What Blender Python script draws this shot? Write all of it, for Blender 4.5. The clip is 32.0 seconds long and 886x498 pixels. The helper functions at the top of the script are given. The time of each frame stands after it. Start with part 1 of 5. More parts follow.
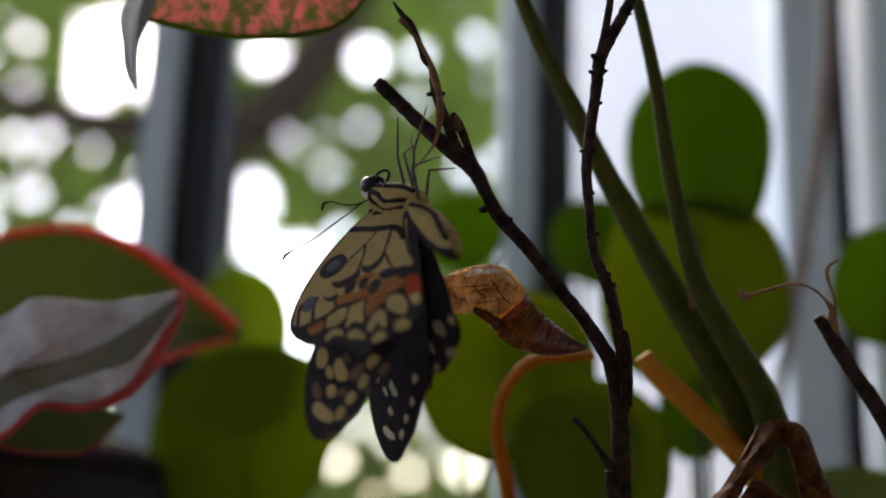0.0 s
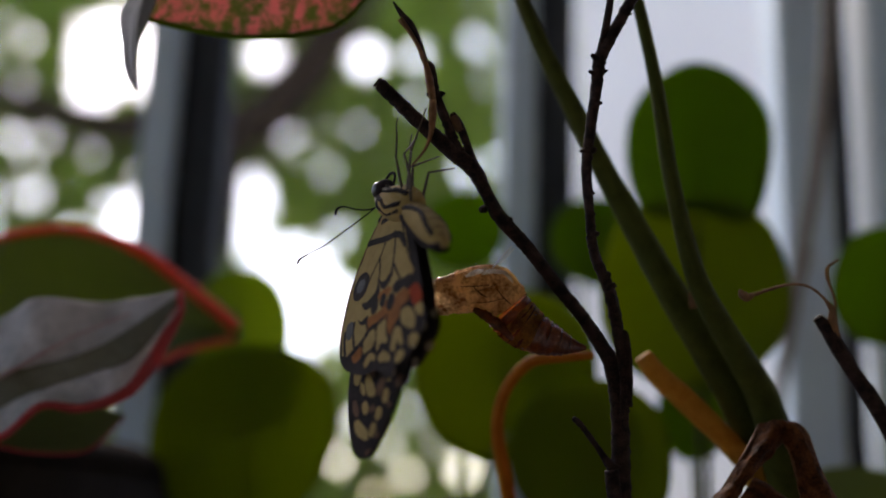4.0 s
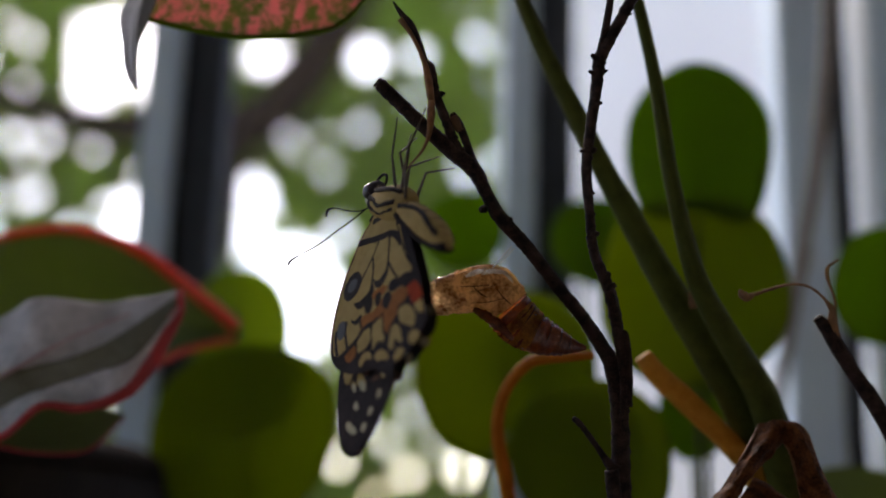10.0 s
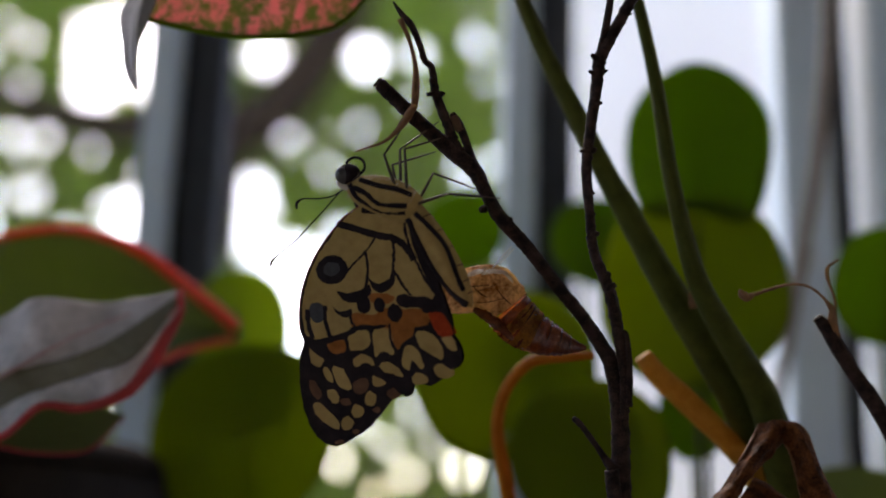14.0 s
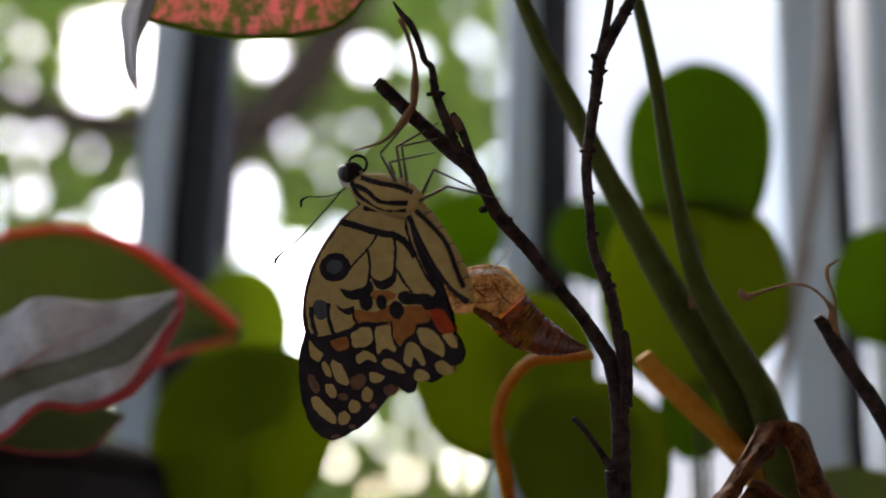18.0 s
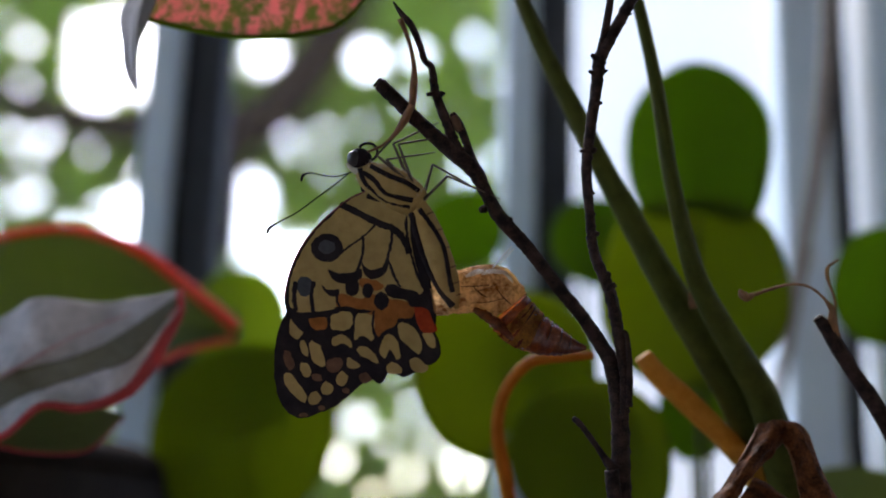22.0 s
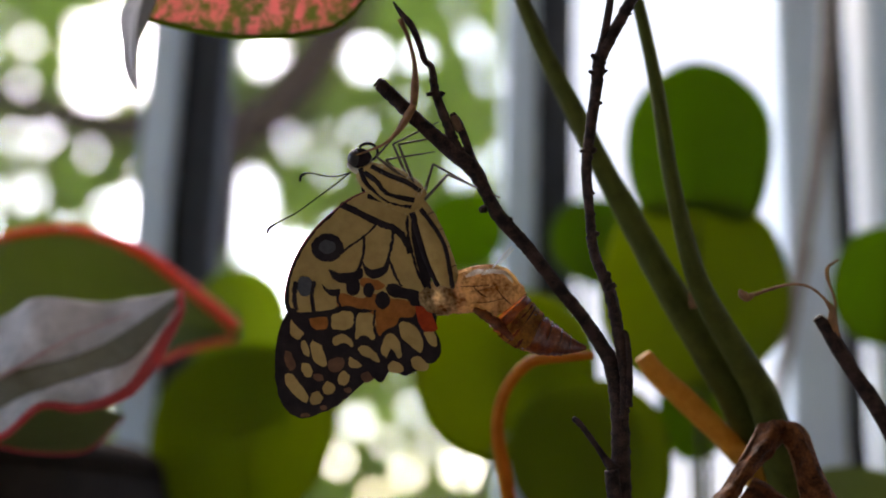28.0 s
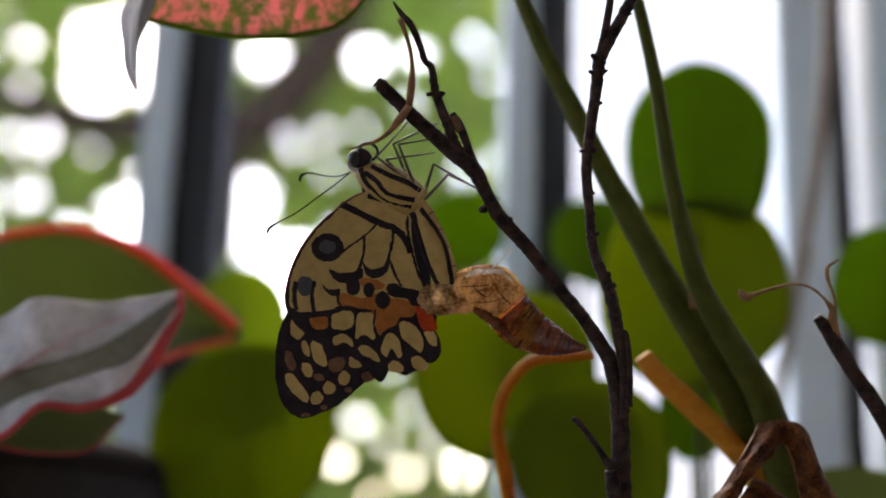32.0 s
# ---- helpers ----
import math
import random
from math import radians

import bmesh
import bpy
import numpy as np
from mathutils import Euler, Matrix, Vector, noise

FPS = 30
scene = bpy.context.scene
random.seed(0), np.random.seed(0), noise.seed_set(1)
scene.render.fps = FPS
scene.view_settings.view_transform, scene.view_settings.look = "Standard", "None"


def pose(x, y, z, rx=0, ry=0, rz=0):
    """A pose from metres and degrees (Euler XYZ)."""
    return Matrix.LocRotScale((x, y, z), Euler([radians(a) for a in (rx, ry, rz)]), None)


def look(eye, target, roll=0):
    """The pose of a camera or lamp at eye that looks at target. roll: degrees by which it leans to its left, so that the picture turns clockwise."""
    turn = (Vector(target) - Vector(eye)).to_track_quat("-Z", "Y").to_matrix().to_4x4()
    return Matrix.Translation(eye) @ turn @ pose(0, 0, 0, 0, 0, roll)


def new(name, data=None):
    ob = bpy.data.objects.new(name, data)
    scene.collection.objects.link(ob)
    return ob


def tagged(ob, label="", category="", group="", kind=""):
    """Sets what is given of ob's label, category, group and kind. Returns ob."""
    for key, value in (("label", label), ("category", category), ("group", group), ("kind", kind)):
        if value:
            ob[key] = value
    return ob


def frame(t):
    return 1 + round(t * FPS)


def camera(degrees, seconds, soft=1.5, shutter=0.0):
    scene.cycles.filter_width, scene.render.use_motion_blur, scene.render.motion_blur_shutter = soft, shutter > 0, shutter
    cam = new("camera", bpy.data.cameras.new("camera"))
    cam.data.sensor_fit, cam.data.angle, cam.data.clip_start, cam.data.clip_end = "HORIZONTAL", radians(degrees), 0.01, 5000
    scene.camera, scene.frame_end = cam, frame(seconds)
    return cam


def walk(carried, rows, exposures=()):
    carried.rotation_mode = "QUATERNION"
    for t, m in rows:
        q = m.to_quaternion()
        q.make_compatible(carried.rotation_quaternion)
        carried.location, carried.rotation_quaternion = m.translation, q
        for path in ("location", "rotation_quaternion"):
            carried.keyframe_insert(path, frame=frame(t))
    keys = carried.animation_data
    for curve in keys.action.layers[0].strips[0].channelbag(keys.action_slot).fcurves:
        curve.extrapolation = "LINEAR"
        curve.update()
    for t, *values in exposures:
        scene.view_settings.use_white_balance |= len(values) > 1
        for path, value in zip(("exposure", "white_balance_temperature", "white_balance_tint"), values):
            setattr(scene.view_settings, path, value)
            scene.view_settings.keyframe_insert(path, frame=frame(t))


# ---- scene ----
MM = 0.001
EYE = (0, 0, 1.3)
cam = camera(40, 32.0, soft=1.8)
cam.data.dof.use_dof = True
cam.data.dof.focus_distance = 0.2335
cam.data.dof.aperture_fstop = 6.0
cam.data.dof.aperture_blades = 0

STILL = pose(0, 0, 1.3, 104, 0, 0) @ pose(0, 0, 0, 0, 0, 1.6)
walk(cam, [(0, STILL), (32, STILL)],
     exposures=[(0, 2.30, 7250, 16.8), (1, 1.94, 7250, 16.8), (2, 2.08, 7250, 16.8), (3, 1.82, 7250, 16.8), (7.5, 1.68, 7200, 16.8), (9.5, 1.92, 7200, 16.8), (11, 1.98, 6900, 16.3), (12.4, 1.96, 6750, 15.8), (13, 2.05, 7250, 16.8), (17, 2.55, 7250, 16.8),
                (20, 2.61, 7250, 17.3), (21.3, 2.63, 7000, 16.3), (22.2, 2.59, 6400, 14.3), (23, 2.59, 6350, 14.3), (24, 2.76, 7050, 16.8), (28, 2.88, 7300, 17.3), (32, 2.93, 7350, 17.8)])

# ---- world and light ----
world = bpy.data.worlds.new("sky")
scene.world = world
world.use_nodes = True
wn = world.node_tree.nodes
sky = wn.new("ShaderNodeTexSky")
sky.sky_type = "NISHITA"
sky.sun_disc = False
sky.sun_elevation, sky.sun_rotation = radians(38), radians(-20)
sky.air_density, sky.dust_density, sky.ozone_density = 1.0, 1.05, 2.3
wn["Background"].inputs["Strength"].default_value = 0.15
world.node_tree.links.new(sky.outputs["Color"], wn["Background"].inputs["Color"])

sun_data = bpy.data.lights.new("sun", "SUN")
sun_data.energy, sun_data.angle, sun_data.color = 1.1, radians(15), (1.0, 0.95, 0.88)
sun = new("sun", sun_data)
sun.matrix_world = look((-3.4, 9.4, 7.8), (0, 0, 0))


# ---- materials ----
def surf(name, dark, light, scale=400.0, rough=0.6, bump=0.3, through_light=0.0, glow=None, metal=0.0,
         spec=0.5, coat=0.0, island=0.0, fine=6.0, vary=0.0, span=(0.3, 0.7)):
    """A surface that varies between two colours at two scales; through_light: its share of translucency."""
    m = bpy.data.materials.new(name)
    m.use_nodes = True
    n, l = m.node_tree.nodes, m.node_tree.links
    p = n["Principled BSDF"]
    tc = n.new("ShaderNodeTexCoord")
    a = n.new("ShaderNodeTexNoise")
    a.inputs["Scale"].default_value, a.inputs["Detail"].default_value = scale, 4
    b = n.new("ShaderNodeTexNoise")
    b.inputs["Scale"].default_value, b.inputs["Detail"].default_value = scale * fine, 3
    for t in (a, b):
        l.new(tc.outputs["Object"], t.inputs["Vector"])
    mix = n.new("ShaderNodeMath")
    mix.operation = "MULTIPLY_ADD"
    mix.inputs[1].default_value = 0.35
    l.new(b.outputs["Fac"], mix.inputs[0])
    scaled = n.new("ShaderNodeMath")
    scaled.operation = "MULTIPLY"
    scaled.inputs[1].default_value = 0.65
    l.new(a.outputs["Fac"], scaled.inputs[0])
    l.new(scaled.outputs[0], mix.inputs[2])
    fac = mix.outputs[0]
    if island:
        geo = n.new("ShaderNodeNewGeometry")
        add = n.new("ShaderNodeMath")
        add.operation = "MULTIPLY_ADD"
        add.inputs[1].default_value = island
        l.new(geo.outputs["Random Per Island"], add.inputs[0])
        l.new(fac, add.inputs[2])
        fac = add.outputs[0]
    if vary:
        info = n.new("ShaderNodeObjectInfo")
        shift = n.new("ShaderNodeMath")
        shift.operation = "MULTIPLY_ADD"
        shift.inputs[1].default_value = vary
        l.new(info.outputs["Random"], shift.inputs[0])
        l.new(fac, shift.inputs[2])
        low = n.new("ShaderNodeMath")
        low.operation = "SUBTRACT"
        low.inputs[1].default_value = vary / 2
        l.new(shift.outputs[0], low.inputs[0])
        fac = low.outputs[0]
    ramp = n.new("ShaderNodeValToRGB")
    ramp.color_ramp.elements[0].position, ramp.color_ramp.elements[1].position = span[0], span[1] + 0.6 * island
    ramp.color_ramp.elements[0].color, ramp.color_ramp.elements[1].color = (*dark, 1), (*light, 1)
    l.new(fac, ramp.inputs["Fac"])
    l.new(ramp.outputs["Color"], p.inputs["Base Color"])
    p.inputs["Roughness"].default_value, p.inputs["Metallic"].default_value = rough, metal
    p.inputs["Specular IOR Level"].default_value = spec
    p.inputs["Coat Weight"].default_value = coat
    if bump:
        bn = n.new("ShaderNodeBump")
        bn.inputs["Strength"].default_value = bump
        bn.inputs["Distance"].default_value = 0.3 / scale
        l.new(mix.outputs[0], bn.inputs["Height"])
        l.new(bn.outputs["Normal"], p.inputs["Normal"])
        relief = bn.outputs["Normal"]
    if through_light:
        tr = n.new("ShaderNodeBsdfTranslucent")
        ms = n.new("ShaderNodeMixShader")
        ms.inputs[0].default_value = through_light
        if bump:
            l.new(relief, tr.inputs["Normal"])
        if glow:
            tr.inputs["Color"].default_value = (*glow, 1)
        else:
            l.new(ramp.outputs["Color"], tr.inputs["Color"])
        l.new(p.outputs[0], ms.inputs[1])
        l.new(tr.outputs[0], ms.inputs[2])
        l.new(ms.outputs[0], n["Material Output"].inputs["Surface"])
    return m


BARK = surf("dark_bark", (0.009, 0.0048, 0.0046), (0.050, 0.027, 0.023), 420, 0.75, 0.7, spec=0.15, fine=7, span=(0.4, 0.64))
BARK_CUT = surf("cut_wood", (0.10, 0.06, 0.035), (0.22, 0.14, 0.08), 900, 0.8, 0.4)
DRY = surf("dry_tendril", (0.12, 0.05, 0.016), (0.30, 0.14, 0.055), 600, 0.7, 0.5, 0.25)
STALK = surf("green_stalk", (0.034, 0.042, 0.007), (0.070, 0.078, 0.014), 250, 0.7, 0.3, 0.15, spec=0.12)
STALK_TAN = surf("tan_stalk", (0.34, 0.15, 0.014), (0.55, 0.29, 0.05), 260, 0.6, 0.4, 0.35, spec=0.15)
STALK_ORANGE = surf("orange_stalk", (0.26, 0.095, 0.010), (0.42, 0.175, 0.024), 260, 0.6, 0.4, 0.5, spec=0.1)
SHEATH = surf("dry_sheath", (0.04, 0.012, 0.005), (0.19, 0.062, 0.02), 300, 0.7, 0.8, 0.35, spec=0.15, span=(0.38, 0.62))
LEAF = surf("round_leaf", (0.045, 0.085, 0.006), (0.09, 0.14, 0.010), 45, 0.55, 0.15, 0.6, (0.18, 0.29, 0.004), spec=0.2)
LEAF_OLIVE = surf("olive_leaf", (0.05, 0.08, 0.004), (0.10, 0.13, 0.010), 45, 0.55, 0.15, 0.6, (0.25, 0.30, 0.005), spec=0.2)
LEAF_RED = surf("red_margin", (0.5, 0.06, 0.03), (0.75, 0.14, 0.07), 200, 0.45, 0.2, 0.5, (0.9, 0.10, 0.04))
# the leaf's grey sheen is put into the base colour
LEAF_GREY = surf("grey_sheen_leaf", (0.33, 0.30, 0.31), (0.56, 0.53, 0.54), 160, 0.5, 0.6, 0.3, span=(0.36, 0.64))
TIP_PALE = surf("pale_papery_tip", (0.40, 0.41, 0.44), (0.56, 0.57, 0.60), 90, 0.4, 0.2, 0.62)
TIP_FOLD = surf("grey_papery_fold", (0.20, 0.20, 0.22), (0.34, 0.34, 0.37), 120, 0.45, 0.3, 0.3)
LEAF_PALE = surf("pale_green_leaf", (0.09, 0.13, 0.02), (0.15, 0.19, 0.03), 45, 0.55, 0.15, 0.68, (0.35, 0.43, 0.05), spec=0.2)
LEAF_DEEP = surf("deep_leaf", (0.06, 0.08, 0.035), (0.11, 0.13, 0.06), 90, 0.5, 0.2, 0.5, (0.19, 0.24, 0.05), spec=0.3)
PINK = surf("pink_mottled_leaf", (0.19, 0.26, 0.06), (0.86, 0.33, 0.34), 380, 0.45, 0.2, 0.6)
for e, at in zip([n for n in PINK.node_tree.nodes if n.type == "VALTORGB"][0].color_ramp.elements, (0.455, 0.56)):
    e.position = at
LEAF_CRIMSON = surf("crimson_margin", (0.28, 0.022, 0.026), (0.48, 0.06, 0.062), 200, 0.5, 0.3, 0.35, (0.62, 0.05, 0.05))
VEIN_BROWN = surf("dark_shell_vein", (0.05, 0.02, 0.01), (0.12, 0.05, 0.025), 600, 0.6, 0.3, 0.4, spec=0.1)
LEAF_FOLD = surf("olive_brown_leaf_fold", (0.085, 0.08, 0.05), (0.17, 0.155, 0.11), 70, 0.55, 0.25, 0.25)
LEAF_PALE_RIB = surf("dull_pink_rib", (0.36, 0.22, 0.22), (0.48, 0.32, 0.32), 200, 0.5, 0.2, 0.2)
RIDGE = surf("dry_ridge", (0.10, 0.036, 0.014), (0.25, 0.10, 0.036), 350, 0.5, 0.6, 0.2)
RUNNER = surf("pale_green_runner", (0.14, 0.19, 0.04), (0.24, 0.30, 0.08), 250, 0.5, 0.2, 0.3)
STEM_GREY = surf("grey_brown_stem", (0.16, 0.13, 0.12), (0.26, 0.22, 0.20), 200, 0.6, 0.2)
LEG = surf("brown_leg", (0.03, 0.018, 0.010), (0.11, 0.066, 0.033), 700, 0.6, 0.3, 0.2)
COSTA = surf("dark_red_edge", (0.10, 0.015, 0.015), (0.25, 0.04, 0.04), 900, 0.6, 0.2, 0.3)
POT = surf("black_pot", (0.014, 0.011, 0.010), (0.028, 0.022, 0.020), 60, 0.95, 0.15, spec=0.05)
SOIL = surf("soil", (0.02, 0.013, 0.009), (0.06, 0.04, 0.026), 250, 0.95, 1.0)
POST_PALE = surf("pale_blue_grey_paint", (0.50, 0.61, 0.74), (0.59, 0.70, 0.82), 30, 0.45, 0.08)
# the posts' unlit sides: shade put into the colour
POST_SHADE = surf("shaded_post_side", (0.032, 0.037, 0.048), (0.05, 0.056, 0.07), 30, 0.7, 0.1, spec=0.15)
PLASTER = surf("white_plaster", (0.76, 0.645, 0.645), (0.84, 0.72, 0.715), 3, 0.9, 0.3)
ROOM = surf("cream_wall_paint", (0.68, 0.66, 0.62), (0.76, 0.74, 0.70), 4, 0.85, 0.1)
FLOOR = surf("floor_tile", (0.36, 0.33, 0.30), (0.46, 0.43, 0.40), 6, 0.5, 0.1)
WOOD = surf("shelf_wood", (0.16, 0.09, 0.05), (0.28, 0.17, 0.10), 30, 0.6, 0.3)
GRASS = surf("ground_grass", (0.03, 0.05, 0.012), (0.08, 0.11, 0.03), 2, 0.95, 0.5)
TREE_BARK = surf("tree_bark", (0.012, 0.007, 0.005), (0.036, 0.018, 0.011), 12, 0.9, 0.8, spec=0.08)
FOLIAGE = surf("tree_leaf", (0.07, 0.13, 0.016), (0.44, 0.56, 0.06), 2.2, 0.55, 0.0, 0.6, None, island=0.8)
ROOF = surf("roof_tile", (0.12, 0.07, 0.05), (0.22, 0.13, 0.10), 8, 0.8, 0.4)

CREAM = surf("cream_scale", (0.31, 0.20, 0.072), (0.47, 0.32, 0.122), 500, 0.8, 0.5, 0.28, vary=0.25, spec=0.15, fine=10, span=(0.25, 0.75))
UPPER_CREAM = surf("upper_cream_scale", (0.40, 0.34, 0.22), (0.58, 0.50, 0.34), 500, 0.8, 0.5, 0.28, vary=0.2, spec=0.15, fine=10, span=(0.25, 0.75))
BLACK = surf("black_scale", (0.009, 0.006, 0.008), (0.026, 0.017, 0.019), 500, 0.85, 0.5, spec=0.10, fine=10)
ORANGE = surf("orange_scale", (0.20, 0.065, 0.013), (0.40, 0.14, 0.032), 500, 0.8, 0.4, 0.25, spec=0.15, fine=10)
RED = surf("red_scale", (0.22, 0.022, 0.008), (0.40, 0.05, 0.014), 900, 0.85, 0.4, 0.2, spec=0.1)
BLUE_GREY = surf("blue_grey_scale", (0.016, 0.016, 0.022), (0.042, 0.040, 0.048), 900, 0.75, 0.4)
BROWN = surf("brown_scale", (0.07, 0.03, 0.016), (0.16, 0.075, 0.04), 500, 0.8, 0.4, spec=0.2, fine=10)
EYE_BLACK = surf("eye", (0.006, 0.005, 0.006), (0.012, 0.01, 0.012), 900, 0.35, 0.0)
HAIR = surf("pale_hair", (0.50, 0.44, 0.34), (0.66, 0.60, 0.48), 1500, 0.9, 0.6, 0.3)
SHELL = surf("shell_skin", (0.28, 0.125, 0.035), (0.95, 0.74, 0.43), 330, 0.10, 0.5, 0.72, coat=1.0, fine=5, span=(0.36, 0.58))
SHELL_DARK = surf("shell_ridges", (0.06, 0.013, 0.004), (0.30, 0.075, 0.014), 330, 0.15, 0.5, 0.6, None, coat=0.8, span=(0.34, 0.62))
AMBER = surf("amber_skin", (0.30, 0.11, 0.012), (0.74, 0.40, 0.06), 380, 0.12, 0.4, 0.85, coat=1.0, span=(0.4, 0.6))
BARK_WORN = surf("worn_bark", (0.05, 0.02, 0.009), (0.15, 0.065, 0.028), 500, 0.8, 0.6)
# pale colour of the highlight strips put on the chrysalis
HIGHLIGHT = surf("pale_highlight", (0.55, 0.50, 0.42), (0.88, 0.86, 0.82), 500, 0.08, 0.6, 0.6, coat=1.0, span=(0.38, 0.6))
SILK = surf("silk", (0.6, 0.6, 0.58), (0.75, 0.75, 0.72), 900, 0.5, 0.0, 0.3)


def hazy_glass():
    """Clear glass with a thin translucent film that stands in for lens haze."""
    m = bpy.data.materials.new("hazy_glass")
    m.use_nodes = True
    n, l = m.node_tree.nodes, m.node_tree.links
    clear, shine, haze = n.new("ShaderNodeBsdfTransparent"), n.new("ShaderNodeBsdfGlossy"), n.new("ShaderNodeBsdfTranslucent")
    shine.inputs["Roughness"].default_value = 0.02
    haze.inputs["Color"].default_value = (0.82, 0.80, 0.74, 1)
    spots = n.new("ShaderNodeTexNoise")
    spots.inputs["Scale"].default_value, spots.inputs["Detail"].default_value = 14, 5
    film = n.new("ShaderNodeMath")
    film.operation, film.inputs[1].default_value = "MULTIPLY", 0.010
    l.new(spots.outputs["Fac"], film.inputs[0])
    a, b = n.new("ShaderNodeMixShader"), n.new("ShaderNodeMixShader")
    a.inputs[0].default_value = 0.02
    l.new(clear.outputs[0], a.inputs[1])
    l.new(shine.outputs[0], a.inputs[2])
    l.new(film.outputs[0], b.inputs[0])
    l.new(a.outputs[0], b.inputs[1])
    l.new(haze.outputs[0], b.inputs[2])
    l.new(b.outputs[0], n["Material Output"].inputs["Surface"])
    return m


GLASS = hazy_glass()


# ---- mesh helpers ----
def part(name, bm, material, parent=None, label="", smooth=True):
    """Links a bmesh as one mesh object, under a thing or part where one is given."""
    me = bpy.data.meshes.new(name)
    bmesh.ops.recalc_face_normals(bm, faces=bm.faces[:])
    bm.to_mesh(me)
    bm.free()
    for m in material if isinstance(material, (list, tuple)) else (material,):
        me.materials.append(m)
    if smooth:
        me.shade_smooth()
    ob = new(name, me)
    if parent:
        ob.parent = parent
    if label:
        ob["label"] = label
    return ob


def thing(name, label, category, at=(0, 0, 0), group="", kind=""):
    """An empty at a thing's base; parts are given in the same space as the empty's own when it stands at the origin."""
    ob = new(name)
    ob.location = at
    ob.empty_display_size = 0.01
    return tagged(ob, label, category, group, kind)


def smooth_path(points, step):
    """Catmull-Rom through points of any dimension, step samples for each span."""
    p = [np.array(q, float) for q in points]
    p = [2 * p[0] - p[1]] + p + [2 * p[-1] - p[-2]]
    out = []
    for i in range(1, len(p) - 2):
        for k in range(step):
            t = k / step
            out.append(0.5 * (2 * p[i] + (p[i + 1] - p[i - 1]) * t + (2 * p[i - 1] - 5 * p[i] + 4 * p[i + 1] - p[i + 2]) * t * t
                              + (3 * p[i] - p[i - 1] - 3 * p[i + 1] + p[i + 2]) * t ** 3))
    out.append(p[-2])
    return out


def tube(points, sides=10, step=6, rough=0.0, flat=1.0, seed=1, slot=None, at=(0, 0, 0), bm=None, knots=0.0, open_end=False, ring_swell=0.0, capped=True):
    """A closed, tapered tube through (x, y, z, radius). rough: unevenness as a share of the radius; flat: the squash of its
    section; slot(ring share, side): the material slot of each face."""
    bm = bm or bmesh.new()
    path = smooth_path(points, step)
    rnd = random.Random(seed)
    axis = [Vector(q[:3]) for q in path]
    side = Vector((0.31, -0.9, 0.2)).normalized()
    rings = []
    for i, q in enumerate(path):
        way = (axis[min(i + 1, len(axis) - 1)] - axis[max(i - 1, 0)]).normalized()
        side = (side - way * side.dot(way)).normalized()
        other = way.cross(side)
        swell = (1 + knots * max(0, math.sin(i * 1.7 + seed)) ** 6) * (1 + (ring_swell if i % 3 == 0 else 0))
        ring = []
        for k in range(sides):
            a = 2 * math.pi * k / sides
            r = max(q[3], 1e-5) * swell
            at_skin = axis[i] + side * math.cos(a) * r + other * math.sin(a) * r
            f = 1.1 / max(q[3], 1e-5)
            r *= 1 + rough * (1.3 * noise.noise(at_skin * f + Vector((seed, 0, 0))) + 0.9 * noise.noise(at_skin * f * 3.1) + 0.35 * rnd.uniform(-1, 1))
            ring.append(bm.verts.new(axis[i] - Vector(at) + side * math.cos(a) * r * flat + other * math.sin(a) * r))
        rings.append(ring)
    for i, (a, b) in enumerate(zip(rings, rings[1:])):
        for k in range(sides):
            face = bm.faces.new((a[k], a[(k + 1) % sides], b[(k + 1) % sides], b[k]))
            if slot:
                face.material_index = slot(i / len(rings), k)
    if capped:
        bm.faces.new(rings[0][::-1])
    if open_end:
        for v in rings[-1]:
            v.co += (axis[-1] - axis[-2]) * rnd.uniform(-0.9, 0.9)
        bmesh.ops.solidify(bm, geom=bm.faces[:], thickness=0.00012)
    elif capped:
        bm.faces.new(rings[-1])
    return bm


def sheet(curves, step=8, across=6, thick=0.0004, ripple=0.0, seed=0, at=(0, 0, 0), grain=60):
    """A thin closed sheet lofted through edge curves, each a list of as many points, with a gentle ripple."""
    bm = bmesh.new()
    lines = [smooth_path(c, step) for c in curves]
    grid = [smooth_path([line[i] for line in lines], across) for i in range(len(lines[0]))]
    n, m = len(grid), len(grid[0])
    pts = np.array(grid)
    du, dv = np.gradient(pts, axis=0), np.gradient(pts, axis=1)
    nor = np.cross(du, dv)
    nor /= np.maximum(np.linalg.norm(nor, axis=2, keepdims=True), 1e-12)
    layers = []
    for s in (-0.5, 0.5):
        rows = []
        for i in range(n):
            row = []
            for j in range(m):
                q = Vector(pts[i, j])
                w = ripple * (noise.noise(q * grain + Vector((seed, 0, 0))) + 0.5 * noise.noise(q * grain * 3.2))
                row.append(bm.verts.new(q - Vector(at) + Vector(nor[i, j]) * (s * thick + w)))
            rows.append(row)
        layers.append(rows)
    lo, hi = layers
    for i in range(n - 1):
        for j in range(m - 1):
            bm.faces.new((lo[i][j], lo[i][j + 1], lo[i + 1][j + 1], lo[i + 1][j]))
            bm.faces.new((hi[i][j], hi[i + 1][j], hi[i + 1][j + 1], hi[i][j + 1]))
    for i in range(n - 1):
        for j in (0, m - 1):
            bm.faces.new((lo[i][j], lo[i + 1][j], hi[i + 1][j], hi[i][j]))
    for j in range(m - 1):
        for i in (0, n - 1):
            bm.faces.new((lo[i][j], hi[i][j], hi[i][j + 1], lo[i][j + 1]))
    bmesh.ops.remove_doubles(bm, verts=bm.verts[:], dist=1e-6)
    return bm


